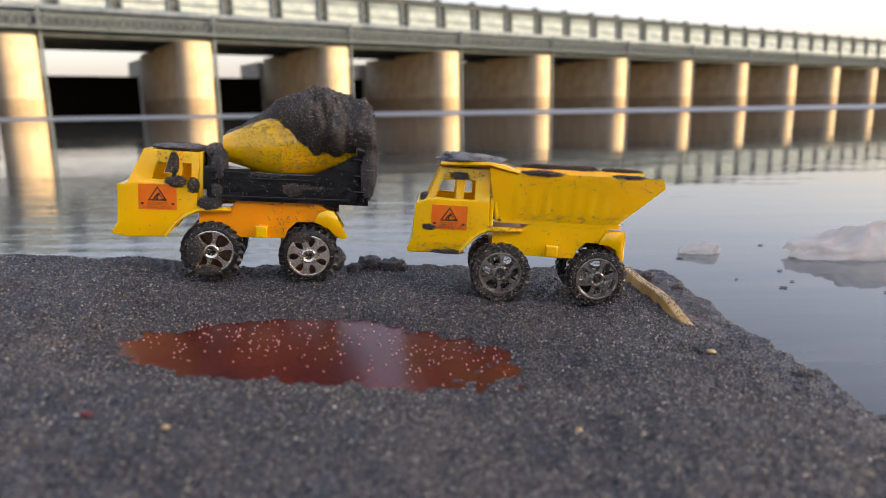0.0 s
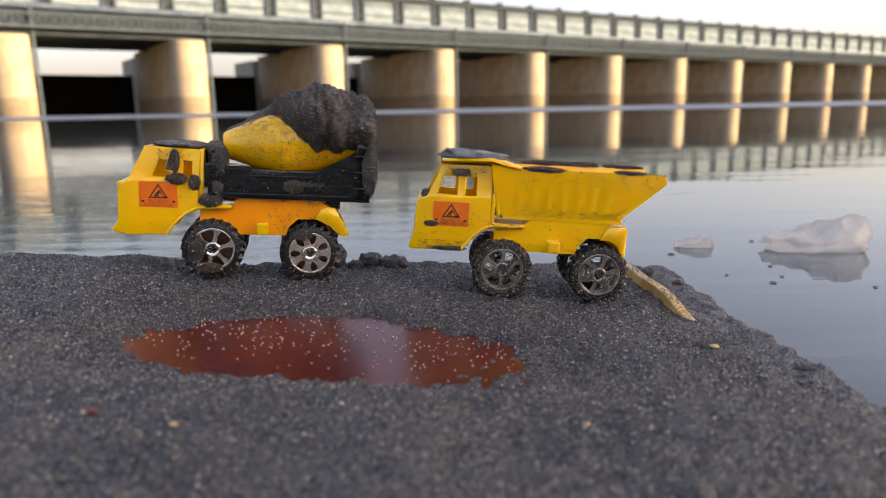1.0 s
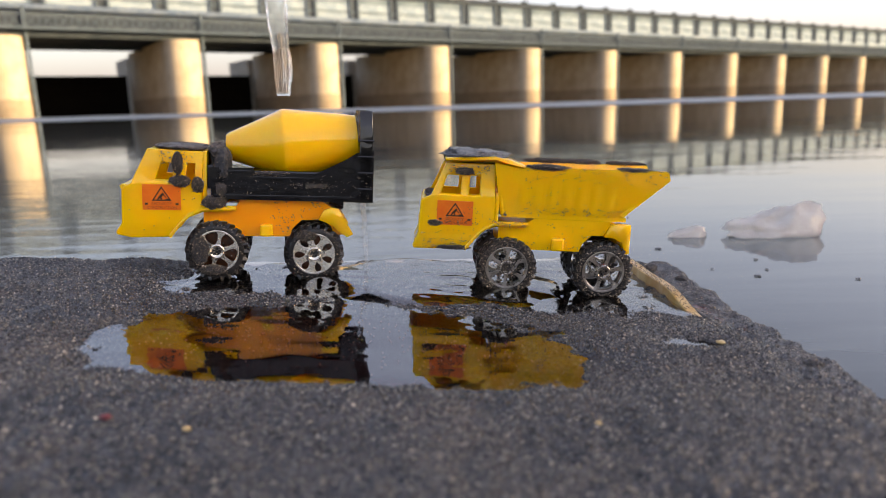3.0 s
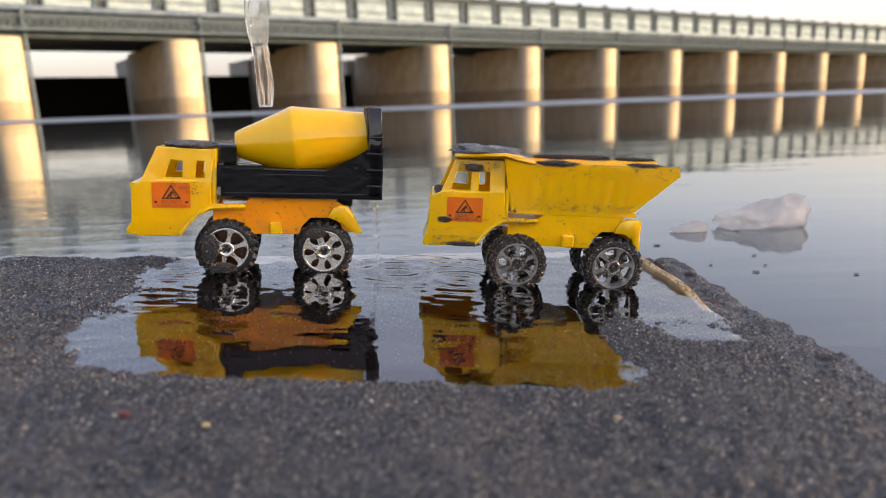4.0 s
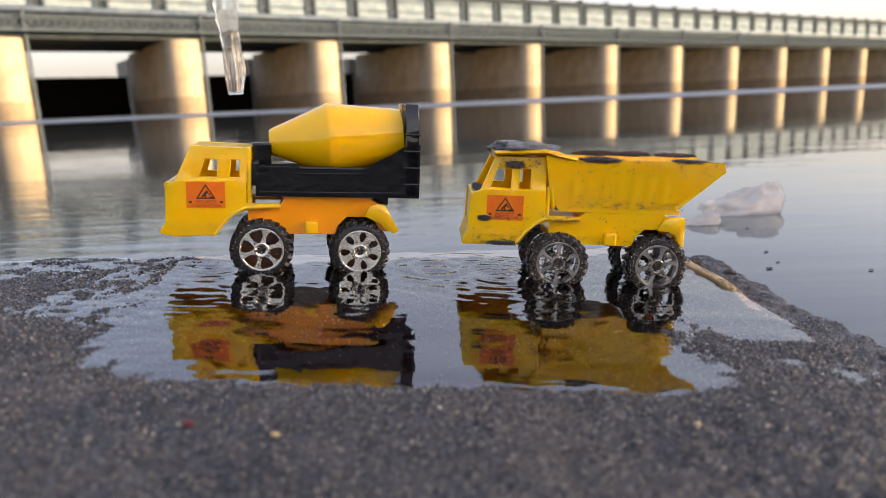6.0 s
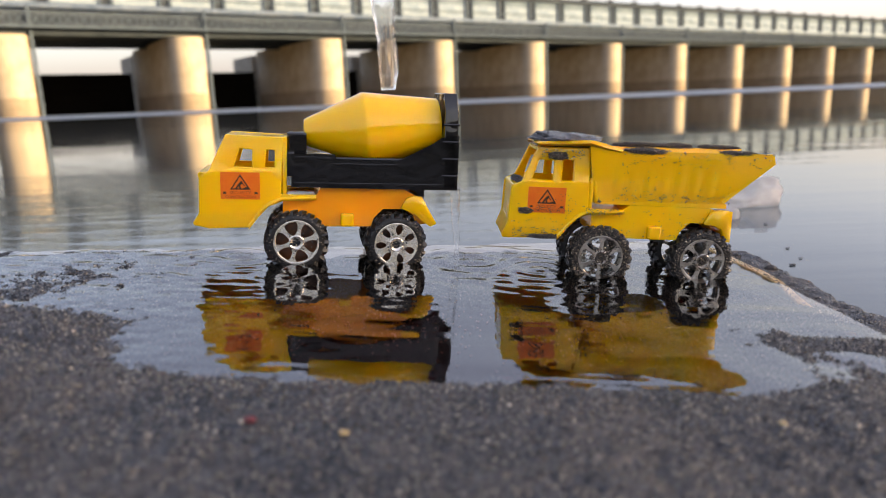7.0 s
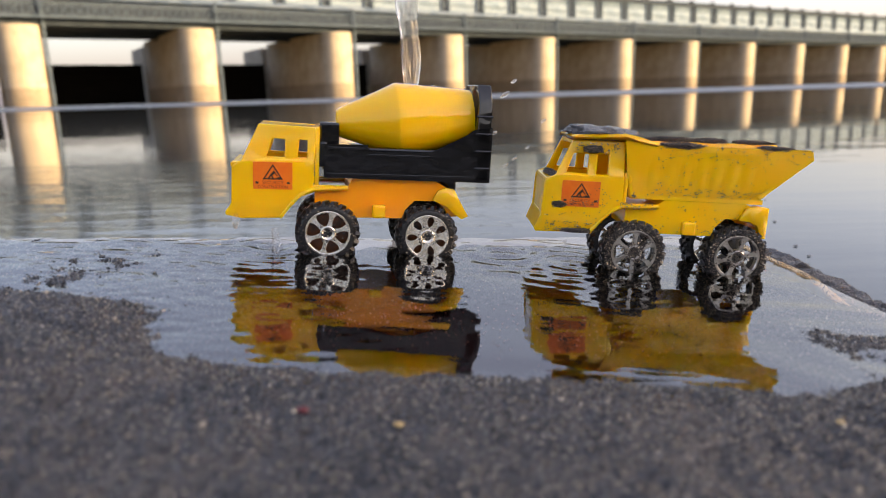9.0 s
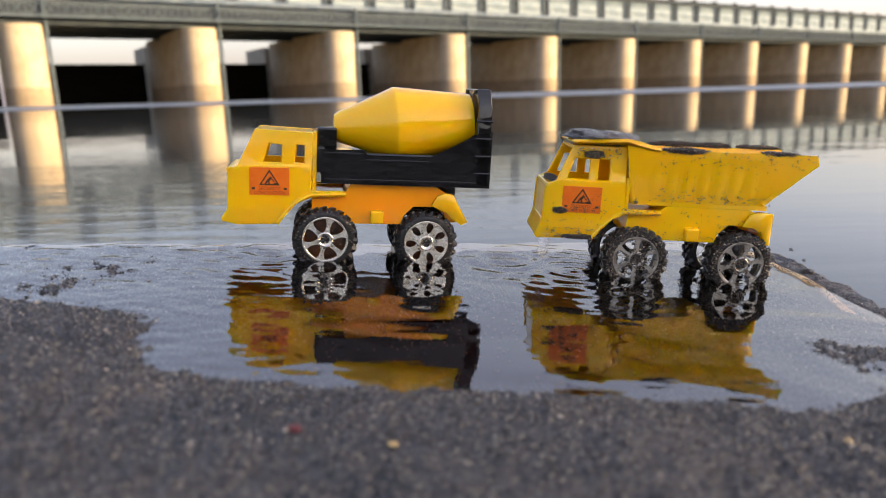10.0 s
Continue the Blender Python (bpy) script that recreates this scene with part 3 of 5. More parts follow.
def build_wheel(parent, x, side, rng, holes=6, dirty=False, turn=0, drop=0.0, hole_backing=None, spoke=1.0, metal=None):
    """A knobbly tyre on a spoked rim; side -1 faces the eye."""
    w = new("wheel")
    w.parent = parent
    w.matrix_basis = pose(x, side * 9.3 * MM, R_WHEEL + drop * MM) @ (pose(0, 0, 0) if side < 0 else pose(0, 0, 0, 0, 0, 180)) @ Matrix.Diagonal((1.08, 1.0, 1.08, 1))
    hw = 3.3 * MM
    bm = bmesh.new()
    lathe(bm, [(6.7 * MM, -hw), (7.9 * MM, -hw * 1.02), (8.6 * MM, -hw * 0.8), (8.75 * MM, 0), (8.6 * MM, hw * 0.8), (7.6 * MM, hw), (6.7 * MM, hw), (6.7 * MM, -hw)], 40, close=False)
    part("tyre", bm, RUBBER, w, smooth=True, sharp=0.9)
    for i in range(22):
        for s in (-1, 1):
            a = 2 * math.pi * (i + 0.25 * s) / 22
            knob = new("tread_block", TREAD)
            knob.parent = w
            knob.matrix_basis = Matrix.Rotation(-a, 4, "Y") @ Matrix.Translation((8.75 * MM, s * 1.75 * MM, 0)) @ Matrix.Rotation(s * 0.5, 4, "X")
    # rim: ring, spokes and hub
    bm = bmesh.new()
    lathe(bm, [(6.75 * MM, -hw * 0.86), (6.75 * MM, -hw * 0.98), (6.2 * MM, -hw * 1.0), (5.75 * MM, -hw * 0.84), (5.75 * MM, -hw * 0.5), (6.75 * MM, -hw * 0.5)], 40, close=False)
    lathe(bm, [(0.2 * MM, -hw * 0.98), (1.5 * MM, -hw * 0.98), (1.9 * MM, -hw * 1.12), (2.3 * MM, -hw * 1.05), (2.4 * MM, -hw * 0.5), (0.2 * MM, -hw * 0.5)], 24, close=False)
    n = holes
    for i in range(n):
        a = 2 * math.pi * i / n + turn
        m = Matrix.Rotation(-a, 4, "Y")
        k = spoke
        vs = prism(bm, [(2.0 * MM, -0.75 * k * MM), (3.6 * MM, -0.46 * k * MM), (4.9 * MM, -0.6 * k * MM), (6.0 * MM, -1.25 * k * MM), (6.0 * MM, 1.25 * k * MM), (4.9 * MM, 0.6 * k * MM), (3.6 * MM, 0.46 * k * MM), (2.0 * MM, 0.75 * k * MM)], -hw * 0.98, -hw * 0.6)
        bmesh.ops.transform(bm, matrix=m, verts=vs)
    soften(bm, 0.12 * MM, 50)
    part("rim", bm, metal or CHROME, w, "worn chrome rim" if not metal else "dull dark metal rim", smooth=True, weighted=True)
    bm = bmesh.new()
    lathe(bm, [(1.2 * MM, -hw * 1.0), (1.2 * MM, hw * 2.0)], 16)
    part("axle", bm, BLACK, w)
    # disc added behind the spokes to imitate the view through the holes
    if hole_backing:
        bm = bmesh.new()
        lathe(bm, [(1.2 * MM, hw * 0.1), (6.6 * MM, hw * 0.1), (6.6 * MM, hw * 0.3), (1.2 * MM, hw * 0.3)], 32, close=False)
        part("hole_backing", bm, hole_backing, w, "added disc imitating dark rim holes and amber chassis behind")
    if dirty:
        pts = []
        for i in range(dirty):
            a, rr = rng.uniform(0, 6.283), rng.choice((rng.uniform(6.8, 8.8), rng.uniform(6.8, 8.8), rng.uniform(0.3, 3.4) if rng.random() < 0.7 else rng.uniform(3, 6.4), rng.uniform(8.4, 9.3), rng.uniform(8.4, 9.3))) * MM
            y = -hw * rng.uniform(0.95, 1.12) if rr < 8.6 * MM else rng.uniform(-hw, hw)
            if rr < 6.6 * MM and (a + turn) % (2 * math.pi / n) > 0.75 and rng.random() < 0.9 and rr > 2.6 * MM:
                continue
            pts.append((rr * math.cos(a), y, rr * math.sin(a)))
        tagged(grain_object("sand_coat", pts, 0.33 * MM, DARKGRAIN, rng, w), kind="stuff")
    return w


def build_sticker(parent, x0, x1, z0, z1, y):
    st = new("sticker")
    st.parent = parent
    bm = bmesh.new()
    vs = prism(bm, [(x0, z0), (x1, z0), (x1, z1), (x0, z1)], y - 0.12 * MM, y + 0.05 * MM)
    soften(bm, 0.08 * MM)
    part("backing", bm, RED_STICKER, st, "glossy orange warning label")
    cx, w, h = (x0 + x1) / 2, x1 - x0, z1 - z0
    zb, zt, hw = z0 + 0.36 * h, z0 + 0.93 * h, 0.26 * w
    bm = bmesh.new()
    tri = [(cx - hw, zb), (cx + hw, zb), (cx, zt)]
    mid = (cx, zb + (zt - zb) * 0.36)
    inner = [(mid[0] + (p[0] - mid[0]) * 0.76, mid[1] + (p[1] - mid[1]) * 0.76) for p in tri]
    plate(bm, tri, [inner], y - 0.2 * MM, y - 0.11 * MM)
    # digging mark as plain strokes
    for a, b, t in (((-0.10, 0.08), (-0.05, 0.30), 0.06), ((0.0, 0.08), (-0.03, 0.30), 0.06), ((-0.04, 0.28), (0.05, 0.52), 0.09), ((0.03, 0.46), (0.12, 0.24), 0.035), ((0.08, 0.07), (0.24, 0.07), 0.05), ((0.12, 0.1), (0.19, 0.1), 0.07)):
        ax, az, bx, bz = cx + a[0] * w, zb + a[1] * (zt - zb), cx + b[0] * w, zb + b[1] * (zt - zb)
        L, ang = math.hypot(bx - ax, bz - az), math.atan2(bz - az, bx - ax)
        box(bm, 0, L, -0.04 * MM, 0.04 * MM, -t * h / 2, t * h / 2, Matrix.Translation((ax, y - 0.155 * MM, az)) @ Matrix.Rotation(-ang, 4, "Y"))
    part("warning_triangle", bm, INK, st, "dark printed warning triangle")
    for txt, zz, size in (("SECURITY", 0.19, 0.15), ("CONSTRUCTION", 0.05, 0.12)):
        cu = bpy.data.curves.new("lettering", "FONT")
        cu.body, cu.align_x, cu.size = txt, "CENTER", size * h * 1.15
        cu.extrude = 0.00003
        to = bpy.data.objects.new("lettering", cu)
        scene.collection.objects.link(to)
        dg = bpy.context.evaluated_depsgraph_get()
        me = bpy.data.meshes.new_from_object(to.evaluated_get(dg))
        bpy.data.objects.remove(to)
        me.materials.clear()
        me.materials.append(INKRED)
        lo = new("lettering", me)
        lo.parent = st
        lo.matrix_basis = Matrix.Translation((cx, y - 0.16 * MM, z0 + zz * h)) @ Matrix.Rotation(radians(90), 4, "X")
    for s in (-1, 1):
        bm = bmesh.new()
        box(bm, cx + s * 0.40 * w - 0.04 * w, cx + s * 0.40 * w + 0.04 * w, y - 0.2 * MM, y - 0.11 * MM, z0 + 0.2 * h, z0 + 0.28 * h)
        part("side_mark", bm, INK, st)


def mm(pts):
    return [(x * MM, z * MM) for x, z in pts]


def build_cab(parent, c):
    """c: dictionary of the cab's side outline and openings, in millimetres."""
    hw = 11.5 * MM
    bm = bmesh.new()
    for s in (-1, 1):
        y0, y1 = (-hw, -hw + 1.4 * MM) if s < 0 else (hw - 1.4 * MM, hw)
        plate(bm, mm(c["outline"]), [mm(w) for w in c["windows"]], y0, y1)
    # skins across the width: each a thin slab along a stretch of the outline
    for (xa, za), (xb, zb) in c["skins"]:
        L, ang = math.hypot(xb - xa, zb - za) * MM, math.atan2(zb - za, xb - xa)
        box(bm, -0.2 * MM, L + 0.2 * MM, -hw + 0.35 * MM, hw - 0.35 * MM, -1.5 * MM, -0.15 * MM, Matrix.Translation((xa * MM, 0, za * MM)) @ Matrix.Rotation(-ang, 4, "Y"))
    bmesh.ops.remove_doubles(bm, verts=bm.verts, dist=1e-6)
    soften(bm, 0.75 * MM, 40)
    # moulded form: sides draw in above the belt and curl at the hem
    for z in (15.2, 16.8, 18.6, 20.5, 31.6, 32.3, 35.5, 38.9, 40.6):
        bmesh.ops.bisect_plane(bm, geom=bm.verts[:] + bm.edges[:] + bm.faces[:], plane_co=(0, 0, z * MM), plane_no=(0, 0, 1))
    for v in bm.verts:
        z = v.co.z / MM
        k = 1 - 0.055 * blend(31.5, 32.4, z) - 0.075 * blend(32.4, 43.0, z) - 0.05 * blend(18.5, 13.6, z)
        v.co.y *= k
    part("cab", bm, YELLOW, parent, smooth=True, weighted=True)
    # wheel-arch lip, one bent band on each side
    arch = c["arch"]
    for s in (-1, 1):
        bm = bmesh.new()
        y0, y1 = sorted((s * (hw + 0.5 * MM), s * (hw - 3.5 * MM)))
        prism(bm, mm([(x, z + 0.7) for x, z in arch] + [(x + 0.25, z - 0.6) for x, z in reversed(arch)]), y0, y1)
        soften(bm, 0.3 * MM, 40)
        part("front_fender", bm, YELLOW, parent, smooth=True, weighted=True)


def build_chassis(parent, x1, ztop, tail):
    hw = 8.0 * MM
    bm = bmesh.new()
    prism(bm, mm([(-20, 23.5), (-20, 16), (-10, 14.2), (8, 14.2), (9, 17), (12, 20), (19, 20), (22, 18), (23, 15.0), (x1, 15.0), (x1, 22.5), (18, ztop), (-8, ztop), (-10, 23.5)]), -hw - 2 * MM, hw + 2 * MM)
    soften(bm, 0.6 * MM)
    part("chassis", bm, ORANGE if not tail else YELLOW, parent)
    bm = bmesh.new()
    box(bm, -1.8 * MM, 2.4 * MM, -12.3 * MM, 12.3 * MM, 14.4 * MM, 18.6 * MM)
    soften(bm, 0.7 * MM)
    part("side_lug", bm, YELLOW, parent, smooth=True, weighted=True)
    for s in (-1, 1):
        bm = bmesh.new()
        y0, y1 = (-12.3 * MM, -9 * MM) if s < 0 else (9 * MM, 12.3 * MM)
        prism(bm, mm([(17.8, 20.5), (19.5, 23.6), (22, 24.6), (24.6, 24.2), (26, 21.5), (29.5, 15.6), (27.5, 14.6), (24.6, 16.4), (22.5, 18.6)] if tail == 0 else [(16, 20), (18, 23.8), (21, 24.6), (24.4, 24.4), (24.6, 14.6), (23.4, 14.6), (22, 18.5), (19, 19.8)]), y0, y1)
        soften(bm, 0.6 * MM)
        part("rear_fender", bm, YELLOW, parent, smooth=True, weighted=True)


def build_mixer(m):
    rng = random.Random(5)
    t = new("toy_cement_mixer")
    cab = dict(outline=[(-36.9, 42.8), (-20.0, 42.3), (-19.6, 41.5), (-20.4, 24.6), (-9.6, 24.6), (-9.6, 23.2), (-20.1, 22.6), (-24.4, 21.0), (-27.8, 17.3), (-30.4, 13.9), (-42.4, 13.6), (-46.9, 14.6), (-47.1, 15.6), (-45.2, 18.4), (-44.9, 29.6), (-44.0, 30.6), (-42.2, 31.4)],
               windows=[[(-34.6, 33.0), (-29.2, 32.9), (-29.0, 38.3), (-32.8, 38.6)], [(-25.2, 33.0), (-22.4, 32.9), (-22.3, 38.3), (-24.8, 38.4)]],
               skins=[((-36.9, 42.8), (-20.0, 42.3)), ((-45.2, 31.0), (-42.2, 31.6)), ((-46.9, 15.0), (-45.2, 19.0)), ((-45.1, 18.2), (-45.1, 31.0)), ((-20.2, 24.5), (-20.0, 42.3))],
               arch=[(-30.6, 14.2), (-27.9, 17.8), (-24.6, 21.4), (-20.3, 23.2), (-9.7, 23.7)])
    build_cab(t, cab)
    build_chassis(t, 26, 27.0, 0)
    build_sticker(t, -38.6 * MM, -26.8 * MM, 23.0 * MM, 31.4 * MM, -11.55 * MM)
    for x, tn, drop in ((-15.8, 0.3, 0.0), (16.3, 0.05, -0.8)):
        build_wheel(t, x * MM, -1, rng, 7 if x > 0 else 6, 420 if x > 0 else 300, tn, drop, AMBER, 1.75 if x > 0 else 0.95)
        build_wheel(t, x * MM, 1, rng, 6, 0, tn, drop)
    # black carrier
    bm = bmesh.new()
    for s in (-1, 1):
        y0, y1 = (-12.2 * MM, -9.6 * MM) if s < 0 else (9.6 * MM, 12.2 * MM)
        if s < 0:
            prism(bm, mm([(-16.8, 27.6), (35.6, 27.2), (35.6, 44), (30.4, 43.2), (27.5, 41.2), (16.5, 35.6), (-3.4, 35.2), (-4.2, 37.2), (-16.6, 37.0)]), y0, y1)
        else:
            prism(bm, mm([(-16.8, 27.6), (35.6, 27.2), (35.6, 44), (27.5, 37.5), (16.5, 32.0), (-16.6, 31.5)]), y0, y1)
    box(bm, -16 * MM, 34 * MM, -9.8 * MM, 9.8 * MM, 27.6 * MM, 29.6 * MM)
    soften(bm, 0.5 * MM)
    part("carrier", bm, BLACK, t, "glossy black drum carrier", smooth=True, weighted=True)
    for x0, x1, z0, z1 in ((-16.4, 30, 27.8, 28.7), (-16.2, -4.4, 35.9, 36.8), (12.2, 13.2, 28.6, 34.8), (-4.0, 16.0, 34.2, 34.9)):
        bm = bmesh.new()
        box(bm, x0 * MM, x1 * MM, -12.65 * MM, -12.1 * MM, z0 * MM, z1 * MM)
        soften(bm, 0.15 * MM)
        part("carrier_rib", bm, BLACK, t)
    bm = bmesh.new()
    plate(bm, [(x * MM, z * MM) for x, z in ((-12.2, 27.2), (12.2, 27.2), (12.2, 52), (8.5, 57.8), (-8.5, 57.8), (-12.2, 52))], [], 0, 4.4 * MM)
    bmesh.ops.transform(bm, matrix=Matrix.Translation((35.6 * MM, 0, 0)) @ Matrix.Rotation(radians(90), 4, "Z"), verts=bm.verts)
    for i in range(4):
        box(bm, 30.6 * MM, 36.1 * MM, -12.6 * MM, -11.9 * MM, (31 + i * 5.5) * MM, (31.8 + i * 5.5) * MM)
    soften(bm, 0.6 * MM)
    part("end_plate", bm, BLACK, t, smooth=True, weighted=True)
    for nm, x0, x1, hw, z0, z1 in (("drum_cradle", -13.5, 30.0, 9.4, 29.4, 36.6), ("drive_housing", -18.6, -12.4, 6.0, 36.5, 43.8), ("front_bracket", -19.2, -16.2, 9.5, 30, 38), ("rear_post", 21.4, 26.6, 5.0, 23.0, 28.0)):
        bm = bmesh.new()
        box(bm, x0 * MM, x1 * MM, -hw * MM, hw * MM, z0 * MM, z1 * MM)
        soften(bm, 0.7 * MM)
        part(nm, bm, BLACK, t)
    # drum: facetted barrel round a rising axis
    bm = bmesh.new()
    prof = [(2.2, -13.4), (4.2, -13.0), (4.9, -11.8), (8.2, -3.2), (11.4, 4.9), (11.85, 5.8), (11.95, 6.6), (11.85, 7.5), (10.3, 19.0), (8.7, 31.0)]
    vs = lathe(bm, [(r * MM, y * MM) for r, y in prof], 64)
    mdrum = Matrix.Translation((0, 0, 44.6 * MM)) @ Matrix.Rotation(radians(-5.2), 4, "Y") @ Matrix.Rotation(radians(-90), 4, "Z")
    bmesh.ops.transform(bm, matrix=mdrum, verts=vs)
    part("drum", bm, YELLOW, t, "glossy yellow mixing drum", smooth=True, sharp=0.6)
    t.matrix_basis = m
    return tagged(t, "yellow toy cement mixer with black carrier on wet sand", "toy truck")


def build_dumper(m):
    rng = random.Random(9)
    t = new("toy_dump_truck")
    cab = dict(outline=[(-38.6, 42.6), (-22.0, 42.6), (-21.6, 23.6), (-10.2, 23.6), (-10.2, 22.4), (-21.8, 21.9), (-25.0, 20.6), (-28.2, 17.2), (-31.2, 13.6), (-48.2, 13.2), (-48.8, 14.2), (-47.0, 19), (-46.6, 29.4), (-45.6, 30.6), (-43.2, 31.6)],
               windows=[[(-39.9, 32.4), (-33.4, 32.2), (-33.2, 38.3), (-38.0, 38.5)], [(-30.6, 32.2), (-27.0, 32.2), (-27.0, 38.5), (-30.4, 38.5)]],
               skins=[((-38.6, 42.6), (-22.0, 42.6)), ((-46.4, 30.2), (-43.0, 31.6)), ((-48.8, 14.2), (-46.9, 19.4)), ((-46.8, 18.6), (-46.4, 30.4)), ((-21.8, 23.8), (-21.8, 33.0))],
               arch=[(-31.2, 13.9), (-28.3, 17.6), (-25.1, 21.0), (-21.9, 22.4), (-10.3, 22.9)])
    build_cab(t, cab)
    build_chassis(t, 24.4, 25.0, 1)
    build_sticker(t, -41.0 * MM, -29.0 * MM, 21.8 * MM, 30.0 * MM, -11.55 * MM)
    for x, tn in ((-16.5, 0.5), (16.5, 0.25)):
        build_wheel(t, x * MM, -1, rng, 6, 2600 if x < 0 else 1300, tn, -1.3, None, 0.8, DULLMETAL)
        build_wheel(t, x * MM, 1, rng, 6, 0, tn, -1.3)
    # hopper: open tub of sloping panels
    hw, dx = 12.4, -2.2
    lean_in = lambda z: 1 - 0.18 * max(0, (42 * MM - z) / (16 * MM))
    side = [(-20.6, 44.0), (-16.5, 43.6), (-11.0, 42.2), (37.2, 43.0), (38.2, 40.0), (24.0, 26.6), (-15.6, 25.0), (-17.4, 25.8)]
    for s in (-1, 1):
        bm = bmesh.new()
        y0, y1 = (-hw * MM, (-hw + 1.3) * MM) if s < 0 else ((hw - 1.3) * MM, hw * MM)
        vs = prism(bm, mm([(x + dx, z) for x, z in side]), y0, y1)
        for v in vs:                       # walls lean in towards the floor
            v.co.y *= lean_in(v.co.z)
        soften(bm, 0.5 * MM)
        part("hopper_side", bm, YELLOW, t, "ribbed yellow hopper wall", smooth=True, weighted=True)
    bm = bmesh.new()
    box(bm, (-17 + dx) * MM, (25.2 + dx) * MM, -10.2 * MM, 10.2 * MM, 25.1 * MM, 26.6 * MM)
    part("hopper_floor", bm, YELLOW, t)
    bm = bmesh.new()
    L, ang = math.hypot(14.0, 13.2) * MM, math.atan2(13.2, 14.0)
    box(bm, 0, L, -10.8 * MM, 10.8 * MM, 0, 1.3 * MM, Matrix.Translation(((24 + dx) * MM, 0, 26.7 * MM)) @ Matrix.Rotation(-ang, 4, "Y"))
    part("hopper_tail", bm, YELLOW, t)
    bm = bmesh.new()
    L, ang = math.hypot(3.2, 17.6) * MM, math.atan2(17.6, -3.2)
    box(bm, 0, L, -11.0 * MM, 11.0 * MM, -1.3 * MM, 0, Matrix.Translation(((-17.3 + dx) * MM, 0, 25.7 * MM)) @ Matrix.Rotation(-ang, 4, "Y"))
    soften(bm, 0.5 * MM)
    part("hopper_front", bm, YELLOW, t, smooth=True, weighted=True)
    for i in range(7):
        xc = -10.5 + i * 4.9 + dx
        for s in (-1, 1):
            bm = bmesh.new()
            grid = []
            for a in range(13):
                v = a / 12
                z = (27.0 + 13.6 * v) * MM
                fade = blend(0, 0.2, v) * blend(1.0, 0.35, v)
                row = []
                for b in range(13):
                    u = -1 + b / 6
                    y = (hw - 0.05 + 0.34 * fade * math.cos(u * math.pi / 2) ** 2) * MM * lean_in(z)
                    row.append(bm.verts.new(((xc + 2.45 * u) * MM, s * y, z)))
                grid.append(row)
            for ra, rb in zip(grid, grid[1:]):
                for b in range(12):
                    bm.faces.new((ra[b], ra[b + 1], rb[b + 1], rb[b]))
            part("rib", bm, YELLOW, t, smooth=True)
    bm = bmesh.new()
    prism(bm, mm([(-39.3, 42.9), (-38.6, 44.2), (-22.5, 45.2), (-18.0, 44.4), (-12.4, 42.6), (-13.0, 41.7), (-22.6, 43.4)]), -12.6 * MM, 12.6 * MM)
    soften(bm, 0.4 * MM)
    part("canopy", bm, YELLOW, t, smooth=True, weighted=True)
    t.matrix_basis = m
    return tagged(t, "yellow toy dump truck caked with wet sand", "toy truck")


MIXER_AT = LEAN @ pose(-0.0535, 0.0093, -0.0016, 0, 0, 11)
DUMPER_AT = LEAN @ pose(0.0475, 0.0065, -0.0015, 0, 0, 0)
mixer = build_mixer(MIXER_AT)
dumper = build_dumper(DUMPER_AT)


# ---------------------------------------------------------------- loose sand, grains, small things on the slab
def scatter_sand():
    rng = random.Random(21)
    pts = []
    while len(pts) < 130000:
        x = rng.uniform(-0.17, 0.113)
        y = -0.15 + 0.21 * rng.random() ** 1.15
        if y > back_edge(x) - 0.001 or (abs(x + 0.018) > 0.25):
            continue
        h = sand_height(x, y)
        if h < -0.0021 or (x > 0.093 and rng.random() < 0.7):
            continue
        pts.append((x, y, h + 0.00005))
    ob = grain_object("sand_grains", pts, 0.00026, GRAIN, rng)
    ob.matrix_world = BED
    tagged(ob, "loose grey and tan sand grains on the slab", "sand", kind="stuff")


scatter_sand()


def scatter_grit():
    rng = random.Random(22)
    pts = []
    while len(pts) < 4600:
        x, y = rng.uniform(-0.16, 0.105), rng.uniform(-0.15, 0.05)
        if y > back_edge(x) - 0.002 or sand_height(x, y) < -0.0018 or noise.noise(Vector((x * 60, y * 60, 5))) < -0.05:
            continue
        pts.append((x, y, sand_height(x, y) + 0.00012))
    ob = grain_object("sand_grit", pts, 0.00041, GRAIN, rng)
    ob.matrix_world = BED
    tagged(ob, "coarse grit mixed into the wet sand", "sand", kind="stuff")


scatter_grit()


def bubbles():
    rng = random.Random(4)
    m, nt, b = material("pale_bubble", 0.15)
    b.inputs["Base Color"].default_value = (0.45, 0.27, 0.23, 1)
    bm = bmesh.new()
    n = 0
    while n < 330:
        x = rng.uniform(-0.07, 0.034)
        y = rng.gauss(-0.052, 0.013)
        if sand_height(x, y) > -0.0018 or basin(x, y) > 0.12:
            continue
        r = rng.uniform(0.00014, 0.00032)
        bmesh.ops.create_icosphere(bm, subdivisions=1, radius=r, matrix=Matrix.Translation((x, y, -0.0022 + r * 0.6)))
        n += 1
    ob = part("beads", bm, m, None, smooth=True)
    ob.matrix_world = BED
    tagged(ob, "tiny pale beads of water on the bare red slab", "beads", kind="stuff")


bubbles()


